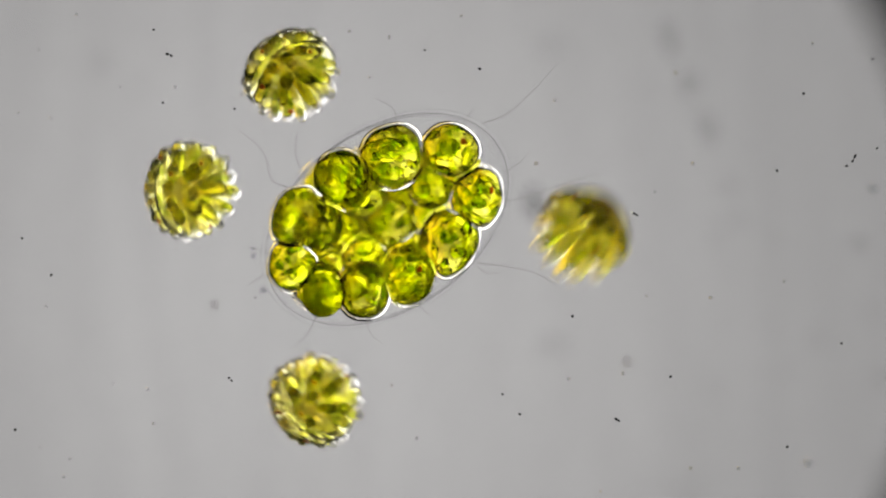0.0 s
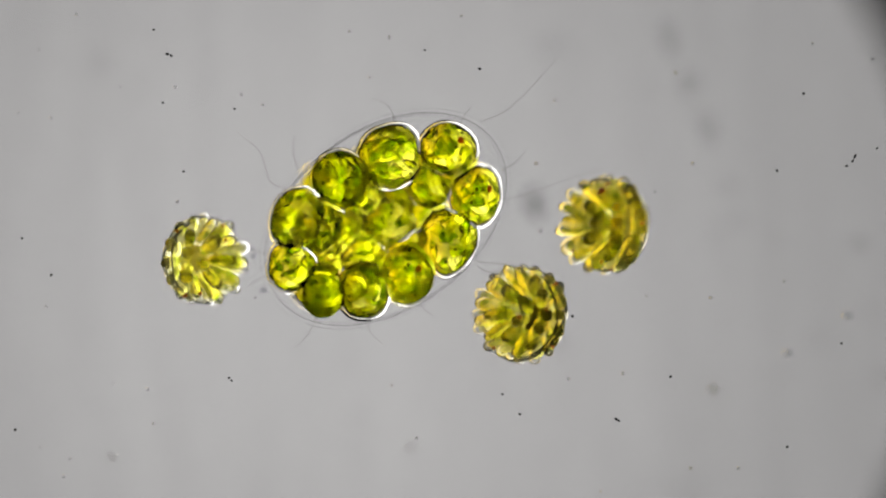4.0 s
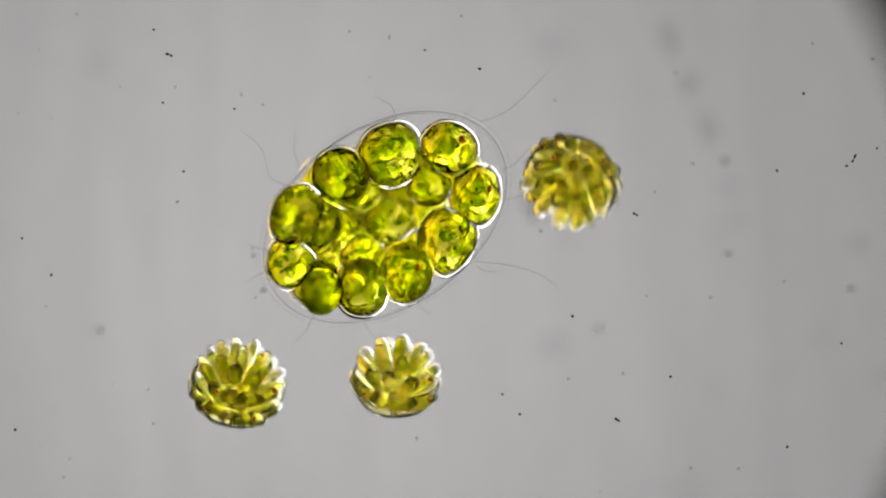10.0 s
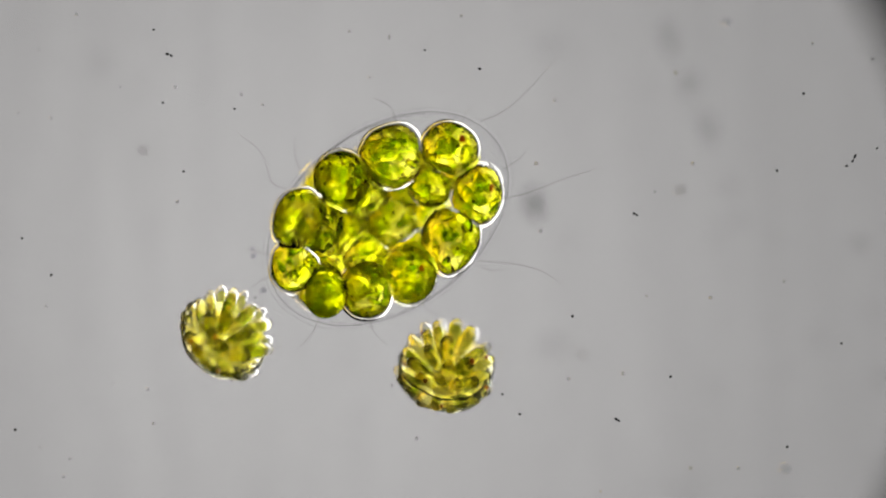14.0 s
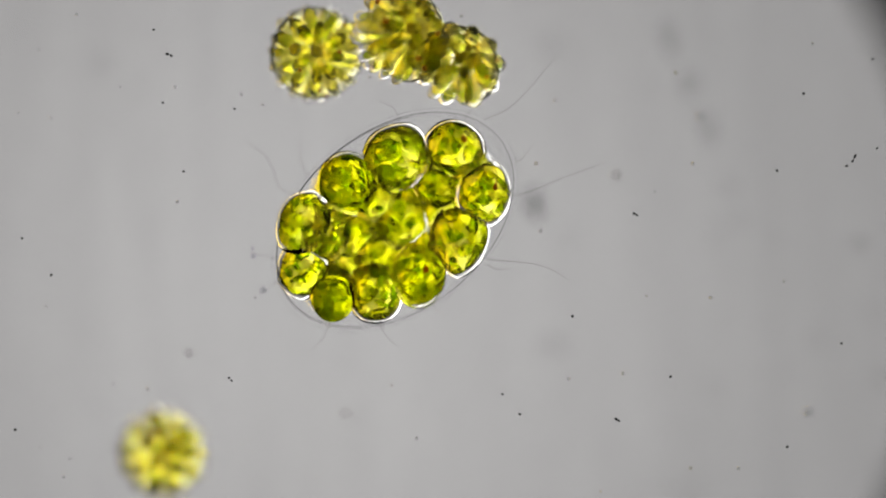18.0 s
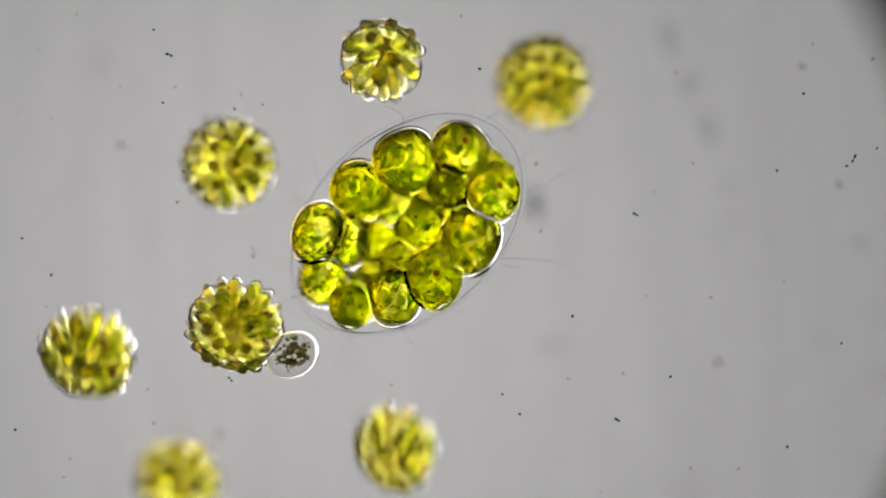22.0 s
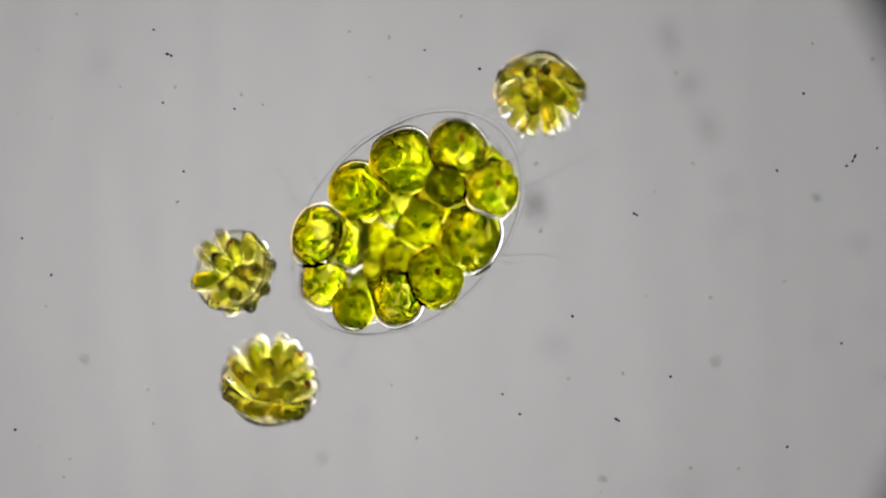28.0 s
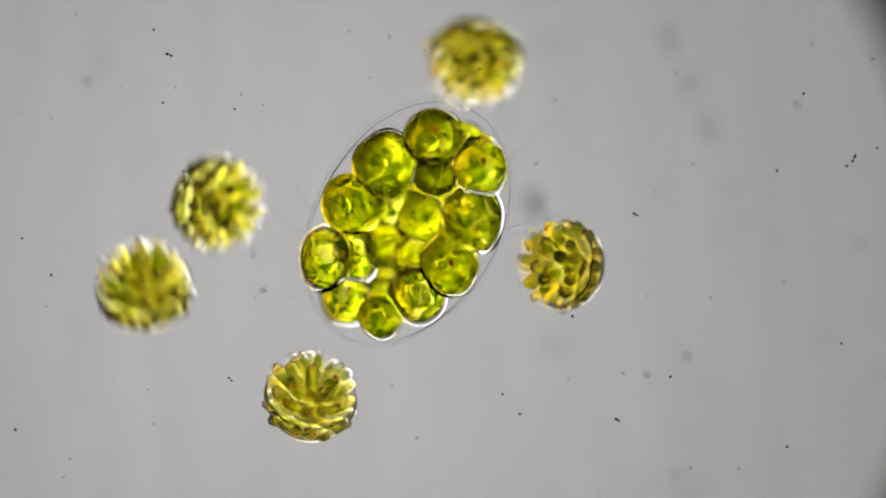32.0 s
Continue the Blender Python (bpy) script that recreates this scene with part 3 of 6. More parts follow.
def motions():
    walk(colony, [
        (0, pose(-0.01990, 0.01054, 0, 0.0, -0.0, -0.6)), (3, pose(-0.02020, 0.01039, 0, 0.0, -0.0, 0.5)), (6, pose(-0.02050, 0.01130, 0, 0.0, -0.0, -0.8)),
        (8, pose(-0.02020, 0.01100, 0, 0.0, -0.0, 0.0)), (10, pose(-0.02050, 0.01130, 0, 0.0, -0.0, -0.8)), (11, pose(-0.02020, 0.01008, 0, 0.0, -0.0, 2.8)),
        (12, pose(-0.01928, 0.01038, 0, 0.0, -0.0, 2.1)), (13, pose(-0.01988, 0.01068, 0, 0.0, -0.0, 0.5)), (14, pose(-0.01960, 0.01070, 0, 0.0, -0.0, 0.7)),
        (14.5, pose(-0.01958, 0.01008, 0, 0.0, -0.0, 1.7)), (16.5, pose(-0.01853, 0.01052, 0, 0.7, -3.9, 1.3)), (17, pose(-0.01828, 0.01045, 0, 0.8, -4.4, 1.4)),
        (17.5, pose(-0.01767, 0.01028, 0, 1.0, -5.8, 1.9)), (18, pose(-0.01712, 0.01012, 0, 1.2, -7.1, 2.3)), (18.5, pose(-0.01680, 0.01003, 0, 1.3, -7.8, 2.5)),
        (19, pose(-0.01549, 0.00966, 0, 1.8, -10.9, 3.4)), (19.5, pose(-0.01422, 0.00930, 0, 2.1, -13.8, 4.3)), (20, pose(-0.01294, 0.00893, 0, 2.4, -16.8, 5.2)),
        (20.5, pose(-0.01229, 0.00875, 0, 2.6, -18.3, 5.7)), (21, pose(-0.01229, 0.00875, 0, 2.6, -18.3, 5.7)), (22, pose(-0.01229, 0.00875, 0, 2.6, -18.3, 5.7)),
        (23, pose(-0.01229, 0.00875, 0, 2.6, -18.3, 5.7)), (24, pose(-0.01230, 0.00877, 0, 2.7, -18.4, 6.1)), (25, pose(-0.01230, 0.00876, 0, 2.7, -18.4, 6.1)),
        (25.5, pose(-0.01234, 0.00880, 0, 2.9, -18.5, 7.0)), (27.5, pose(-0.01236, 0.00883, 0, 3.0, -18.6, 7.5)), (28.5, pose(-0.01239, 0.00886, 0, 3.1, -18.7, 8.2)),
        (29, pose(-0.01246, 0.00893, 0, 3.4, -18.9, 9.7)), (29.5, pose(-0.01252, 0.00900, 0, 3.7, -19.2, 11.2)), (30, pose(-0.01254, 0.00902, 0, 3.8, -19.3, 11.7)),
        (30.5, pose(-0.01258, 0.00906, 0, 3.9, -19.4, 12.6)), (31, pose(-0.01269, 0.00918, 0, 4.4, -19.8, 15.1)), (31.5, pose(-0.01245, 0.00932, 0, 6.8, -19.8, 18.7)),
        (32, pose(-0.01221, 0.00946, 0, 9.2, -20.0, 22.2)),
    ])
    walk(bundle_e, [
        (0, pose(-0.0291, -0.1150, -0.0190, -40, 0, -0)), (0.3, pose(-0.0371, -0.1048, -0.0166, -37, -9, -12)), (0.5, pose(-0.0448, -0.0764, -0.0150, -32, -14, -21)),
        (0.6, pose(-0.0652, -0.0732, -0.0142, -30, -16, -26)), (0.8, pose(-0.0773, -0.0861, -0.0126, -25, -19, -36)), (1, pose(-0.0491, -0.0773, -0.0110, -20, -23, -46)),
        (1.2, pose(-0.0715, -0.0421, -0.0094, -20, -23, -58)), (1.4, pose(-0.0844, -0.0242, -0.0078, -27, -20, -72)), (1.5, pose(-0.0860, -0.0194, -0.0070, -34, -19, -79)),
        (1.6, pose(-0.0851, -0.0128, -0.0062, -41, -20, -85)), (1.8, pose(-0.0859, 0.0017, -0.0046, -51, -25, -95)), (2, pose(-0.0825, 0.0032, -0.0030, -53, -33, -102)),
        (2.2, pose(-0.0826, 0.0009, -0.0030, -47, -39, -113)), (2.4, pose(-0.0810, 0.0074, -0.0031, -39, -40, -130)), (2.6, pose(-0.0810, 0.0163, -0.0031, -33, -38, -148)),
        (2.8, pose(-0.0721, 0.0366, -0.0032, -29, -37, -163)), (3, pose(-0.0725, 0.0347, -0.0032, -23, -40, -176)), (3.2, pose(-0.0769, 0.0277, -0.0033, -14, -43, 171)),
        (3.4, pose(-0.0842, 0.0082, -0.0033, -3, -44, 157)), (3.5, pose(-0.0850, 0.0074, -0.0033, 3, -43, 151)), (4.5, pose(-0.0809, -0.0239, -0.0036, 38, -1, 116)),
        (5.5, pose(-0.0560, -0.0444, -0.0038, 17, 50, 88)), (5.8, pose(-0.0705, -0.0347, -0.0038, -5, 54, 64)), (6, pose(-0.0650, -0.0405, -0.0039, -19, 53, 47)),
        (6.2, pose(-0.0470, -0.0452, -0.0039, -28, 46, 35)), (6.5, pose(-0.0397, -0.0460, -0.0040, -32, 29, 25)), (7, pose(-0.0345, -0.0459, -0.0041, -30, 5, 9)),
        (7.4, pose(-0.0170, -0.0444, -0.0042, -42, -5, -8)), (7.6, pose(-0.0130, -0.0428, -0.0042, -52, -13, -14)), (7.8, pose(-0.0187, -0.0460, -0.0043, -59, -23, -18)),
        (8, pose(-0.0405, -0.0485, -0.0043, -60, -32, -22)), (8.2, pose(-0.0568, -0.0444, -0.0044, -54, -40, -31)), (8.4, pose(-0.0641, -0.0412, -0.0044, -43, -44, -45)),
        (8.6, pose(-0.0608, -0.0420, -0.0045, -30, -44, -61)), (8.8, pose(-0.0413, -0.0476, -0.0045, -19, -44, -77)), (9, pose(-0.0313, -0.0473, -0.0046, -10, -44, -91)),
        (9.2, pose(-0.0170, -0.0436, -0.0046, 0, -47, -105)), (9.6, pose(-0.0122, -0.0436, -0.0047, 31, -52, -139)), (10, pose(-0.0168, -0.0459, -0.0048, 56, -41, -166)),
        (10.2, pose(-0.0228, -0.0460, -0.0048, 58, -32, -171)), (10.4, pose(-0.0365, -0.0493, -0.0049, 57, -22, -175)), (10.6, pose(-0.0552, -0.0436, -0.0049, 54, -12, -178)),
        (10.8, pose(-0.0502, -0.0468, -0.0050, 51, -3, 177)), (11, pose(-0.0449, -0.0483, -0.0050, 50, 5, 171)), (11.2, pose(-0.0422, -0.0477, -0.0082, 48, 13, 165)),
        (11.5, pose(-0.0464, -0.0454, -0.0130, 42, 24, 154)), (11.8, pose(-0.0384, -0.0447, -0.0178, 34, 33, 140)), (12, pose(-0.0322, -0.0447, -0.0210, 27, 38, 130)),
        (12.2, pose(-0.0222, -0.0450, -0.0270, 17, 38, 116)), (12.4, pose(-0.0083, -0.0426, -0.0330, 7, 32, 103)), (12.6, pose(0.0024, -0.0361, -0.0340, 0, 22, 91)),
        (12.8, pose(0.0049, -0.0369, -0.0351, -2, 13, 80)), (13, pose(0.0069, -0.0471, -0.0363, -3, 9, 70)), (13.2, pose(0.0131, -0.0634, -0.0374, -5, 9, 60)),
        (13.4, pose(-0.0025, -0.0568, -0.0386, -6, 8, 50)), (13.5, pose(-0.0116, -0.0527, -0.0391, -7, 7, 45)), (13.6, pose(-0.0182, -0.0618, -0.0397, -7, 7, 40)),
        (13.8, pose(-0.0472, -0.0817, -0.0409, -8, 6, 30)), (14, pose(-0.0295, -0.1144, -0.0420, -9, 5, 20)), (14.2, pose(-0.0108, -0.0875, -0.0420, -10, 3, 10)),
        (14.4, pose(-0.0323, -0.0718, -0.0420, -10, 2, 0)), (14.5, pose(-0.0604, -0.0751, -0.0421, -10, 1, -5)), (15.5, pose(-0.0459, -0.0858, -0.0422, -10, -5, -54)),
        (16.5, pose(-0.0323, -0.0784, -0.0423, -5, -12, -104)), (16.6, pose(-0.0340, -0.0669, -0.0423, -5, -13, -110)), (16.8, pose(-0.0704, -0.0834, -0.0423, -3, -14, -120)),
        (17, pose(-0.0571, -0.1011, -0.0423, -0, -14, -130)), (17.2, pose(-0.0704, -0.0702, -0.0424, 2, -14, -140)), (17.4, pose(-0.0960, -0.0760, -0.0424, 4, -14, -151)),
        (17.6, pose(-0.0745, -0.0884, -0.0424, 7, -13, -161)), (17.8, pose(-0.0737, -0.0644, -0.0424, 9, -12, -171)), (18, pose(-0.1015, -0.0739, -0.0424, 11, -11, 179)),
        (18.2, pose(-0.0786, -0.0809, -0.0425, 12, -8, 169)), (18.4, pose(-0.0737, -0.0545, -0.0425, 10, -3, 160)), (18.6, pose(-0.0985, -0.0404, -0.0425, 8, 0, 150)),
        (18.8, pose(-0.1001, -0.0586, -0.0425, 5, 3, 140)), (19, pose(-0.0592, -0.0663, -0.0426, 3, 4, 130)), (19.2, pose(-0.0505, -0.0528, -0.0426, 3, 4, 120)),
        (19.6, pose(-0.0522, -0.0503, -0.0426, 2, 5, 100)), (19.8, pose(-0.0530, -0.0512, -0.0426, 1, 6, 90)), (20, pose(-0.0489, -0.0575, -0.0427, 1, 6, 80)),
        (20.2, pose(-0.0505, -0.0611, -0.0427, 0, 7, 70)), (20.4, pose(-0.0637, -0.0553, -0.0427, -1, 7, 60)), (20.6, pose(-0.0844, -0.0412, -0.0427, -2, 7, 50)),
        (20.8, pose(-0.1175, -0.0487, -0.0428, -3, 7, 40)), (21, pose(-0.1069, -0.0766, -0.0428, -4, 7, 30)), (21.2, pose(-0.0886, -0.0851, -0.0428, -6, 6, 20)),
        (21.4, pose(-0.1134, -0.0752, -0.0428, -10, 4, 10)), (21.6, pose(-0.1407, -0.0851, -0.0428, -14, 1, 0)), (21.8, pose(-0.1515, -0.0834, -0.0429, -17, -2, -9)),
        (22, pose(-0.0960, -0.0838, -0.0429, -17, -6, -19)), (22.2, pose(-0.1283, -0.0826, -0.0429, -16, -9, -28)), (22.4, pose(-0.1237, -0.1083, -0.0429, -14, -11, -38)),
        (22.6, pose(-0.0894, -0.0851, -0.0430, -12, -13, -48)), (22.8, pose(-0.1208, -0.0884, -0.0430, -9, -15, -58)), (23, pose(-0.1196, -0.1124, -0.0430, -6, -16, -69)),
        (23.75, pose(-0.1094, -0.1145, -0.0431, 4, -15, -108)), (24.5, pose(-0.0991, -0.1165, -0.0432, 11, -9, -145)), (25.2, pose(-0.0820, -0.0934, -0.0432, 12, -1, -180)),
        (25.4, pose(-0.1118, -0.0735, -0.0433, 11, 1, 170)), (25.5, pose(-0.1250, -0.0752, -0.0433, 11, 1, 166)), (26.5, pose(-0.0930, -0.0858, -0.0434, 5, 6, 116)),
        (27.5, pose(-0.0538, -0.0777, -0.0435, 0, 5, 65)), (27.6, pose(-0.0696, -0.0744, -0.0435, 0, 5, 60)), (27.8, pose(-0.0992, -0.1002, -0.0435, -0, 4, 50)),
        (28, pose(-0.0746, -0.1084, -0.0436, -0, 4, 40)), (28.2, pose(-0.0489, -0.0826, -0.0436, -1, 3, 30)), (28.5, pose(-0.0377, -0.1084, -0.0436, -1, 3, 15)),
        (28.8, pose(-0.0332, -0.0719, -0.0436, -1, 3, 0)), (29, pose(-0.0336, -0.1125, -0.0437, -1, 3, -10)), (29.4, pose(-0.0572, -0.0868, -0.0437, -2, 2, -30)),
        (29.5, pose(-0.0692, -0.0817, -0.0437, -2, 2, -35)), (29.6, pose(-0.0745, -0.0843, -0.0437, -2, 2, -40)), (29.8, pose(-0.0623, -0.0940, -0.0438, -2, 2, -50)),
        (30, pose(-0.0295, -0.0674, -0.0438, -3, 2, -60)), (30.2, pose(-0.0576, -0.0738, -0.0438, -3, 1, -70)), (30.4, pose(-0.0824, -0.0887, -0.0438, -4, 1, -80)),
        (30.6, pose(-0.0650, -0.0867, -0.0438, -5, 0, -90)), (30.8, pose(-0.0848, -0.1002, -0.0439, -6, -1, -100)), (31, pose(-0.0828, -0.1125, -0.0439, -7, -3, -110)),
        (31.4, pose(-0.0459, -0.1063, -0.0439, -8, -6, -129)), (31.6, pose(-0.0426, -0.0861, -0.0440, -7, -8, -139)), (31.8, pose(-0.0377, -0.1094, -0.0440, -6, -10, -149)),
        (32, pose(-0.0336, -0.1166, -0.0440, -4, -11, -159)),
    ])
    walk(bundle_a, [
        (0, pose(0.0496, 0.0058, -0.0010, 80, -8, -39)), (0.2, pose(0.0104, -0.0427, -0.0010, -13, -54, -21)), (0.4, pose(-0.0025, -0.0475, -0.0010, -44, -46, -8)),
        (0.5, pose(0.0120, -0.0419, -0.0010, -49, -39, -5)), (0.6, pose(0.0226, -0.0330, -0.0010, -53, -32, -4)), (0.8, pose(0.0194, -0.0346, -0.0010, -58, -18, -5)),
        (1, pose(0.0432, -0.0168, -0.0010, -60, -5, -3)), (1.2, pose(0.0492, 0.0188, -0.0010, -58, 6, 3)), (1.4, pose(0.0492, 0.0106, -0.0010, -51, 16, 9)),
        (1.5, pose(0.0420, -0.0063, -0.0010, -47, 20, 14)), (1.6, pose(0.0234, -0.0290, -0.0010, -42, 24, 19)), (1.8, pose(0.0064, -0.0387, -0.0010, -31, 30, 31)),
        (2, pose(0.0088, -0.0382, -0.0010, -22, 34, 44)), (2.2, pose(0.0072, -0.0419, -0.0010, -15, 32, 60)), (2.4, pose(0.0040, -0.0419, -0.0010, -14, 21, 78)),
        (2.6, pose(0.0064, -0.0379, -0.0010, -24, 9, 97)), (2.8, pose(0.0259, -0.0250, -0.0010, -35, 7, 113)), (3, pose(0.0292, -0.0248, -0.0010, -38, 12, 125)),
        (3.2, pose(0.0307, -0.0193, -0.0010, -35, 20, 134)), (3.5, pose(0.0259, -0.0242, -0.0010, -26, 31, 150)), (4.5, pose(0.0292, -0.0209, -0.0010, 44, 22, -141)),
        (5.5, pose(0.0242, -0.0168, -0.0010, 61, -37, -128)), (5.8, pose(0.0331, -0.0144, -0.0010, 53, -54, -118)), (6, pose(0.0282, -0.0242, -0.0010, 40, -64, -103)),
        (6.2, pose(0.0104, -0.0371, -0.0010, 9, -70, -76)), (6.4, pose(-0.0017, -0.0459, -0.0010, -36, -66, -46)), (6.6, pose(-0.0065, -0.0508, -0.0010, -62, -53, -40)),
        (6.8, pose(-0.0009, -0.0500, -0.0010, -75, -40, -44)), (7, pose(-0.0248, -0.0778, -0.0010, -79, -28, -45)), (7.2, pose(-0.0448, -0.1138, -0.0010, -80, -16, -43)),
        (7.6, pose(-0.0768, -0.1279, -0.0009, -80, 7, -39)), (8.4, pose(-0.1968, -0.1218, -0.0008, -72, 54, -25)), (9.57, pose(-0.1965, -0.1153, -0.0006, 70, 53, 124)),
        (10.75, pose(-0.1961, -0.1087, -0.0005, 76, -16, 144)), (11.92, pose(-0.1957, -0.1022, -0.0003, 12, -74, -142)), (13.09, pose(-0.1953, -0.0957, -0.0001, -71, -22, -48)),
        (14.26, pose(-0.1949, -0.0890, 0.0000, -61, 43, -19)), (15.44, pose(-0.1946, -0.0825, 0.0002, 48, 54, 103)), (16.61, pose(-0.1942, -0.0760, 0.0004, 64, -7, 143)),
        (17.78, pose(-0.1938, -0.0694, 0.0005, 21, -60, -154)), (18.95, pose(-0.1934, -0.0629, 0.0007, -57, -27, -56)), (20.13, pose(-0.1930, -0.0564, 0.0009, -54, 33, -18)),
        (21.3, pose(-0.1927, -0.0497, 0.0006, 28, 54, 85)), (21.6, pose(-0.1471, -0.0483, 0.0002, 41, 44, 107)), (21.8, pose(-0.1027, -0.0557, 0.0000, 46, 36, 119)),
        (22, pose(-0.1259, -0.0368, -0.0003, 50, 27, 129)), (22.2, pose(-0.1083, -0.0031, -0.0005, 55, 16, 135)), (22.4, pose(-0.1068, 0.0276, -0.0007, 59, 3, 137)),
        (22.5, pose(-0.0947, 0.0697, -0.0009, 62, -4, 136)), (22.6, pose(-0.0501, 0.0850, -0.0010, 64, -11, 135)), (22.7, pose(-0.0328, 0.1143, -0.0011, 65, -18, 134)),
        (22.8, pose(-0.1169, 0.1323, -0.0013, 66, -25, 133)), (22.9, pose(-0.1929, 0.0683, -0.0014, 66, -31, 134)), (23, pose(-0.1869, -0.0239, -0.0015, 65, -37, 136)),
        (23.2, pose(-0.1116, -0.0589, -0.0017, 59, -48, 144)), (23.4, pose(-0.0607, -0.0832, -0.0020, 50, -57, 155)), (23.6, pose(-0.0368, -0.1119, -0.0023, 34, -66, 174)),
        (24.2, pose(-0.1971, -0.1220, -0.0030, -45, -61, -100)), (25.27, pose(-0.1972, -0.0735, -0.0043, -70, -5, -58)), (26.35, pose(-0.1974, -0.0249, -0.0057, -55, 53, -23)),
        (27.43, pose(-0.1975, 0.0238, -0.0070, 55, 53, 102)), (28.5, pose(-0.1977, 0.0725, -0.0084, 70, -5, 136)), (29.6, pose(-0.1838, 0.0726, -0.0102, 34, -59, -175)),
        (29.8, pose(-0.1090, 0.0505, -0.0106, 3, -29, -152)), (30, pose(-0.1292, -0.0159, -0.0110, -6, -8, -141)), (30.2, pose(-0.1541, -0.0028, -0.0114, -9, -8, -129)),
        (30.4, pose(-0.1101, -0.0407, -0.0118, -15, -8, -117)), (30.6, pose(-0.1218, -0.0401, -0.0122, -22, -6, -104)), (30.8, pose(-0.0945, -0.0701, -0.0126, -28, -2, -93)),
        (31, pose(-0.0919, -0.0461, -0.0130, -30, 4, -83)), (31.2, pose(-0.1842, -0.0119, -0.0134, -29, 11, -73)), (31.3, pose(-0.1822, 0.0587, -0.0136, -28, 15, -68)),
        (31.4, pose(-0.1495, 0.0754, -0.0138, -27, 20, -63)), (31.5, pose(-0.1469, 0.0633, -0.0140, -26, 24, -58)), (31.6, pose(-0.1147, 0.0278, -0.0142, -24, 28, -53)),
        (31.8, pose(-0.0865, -0.0088, -0.0146, -17, 36, -41)), (32, pose(-0.0804, 0.0163, -0.0150, -8, 39, -27)),
    ])
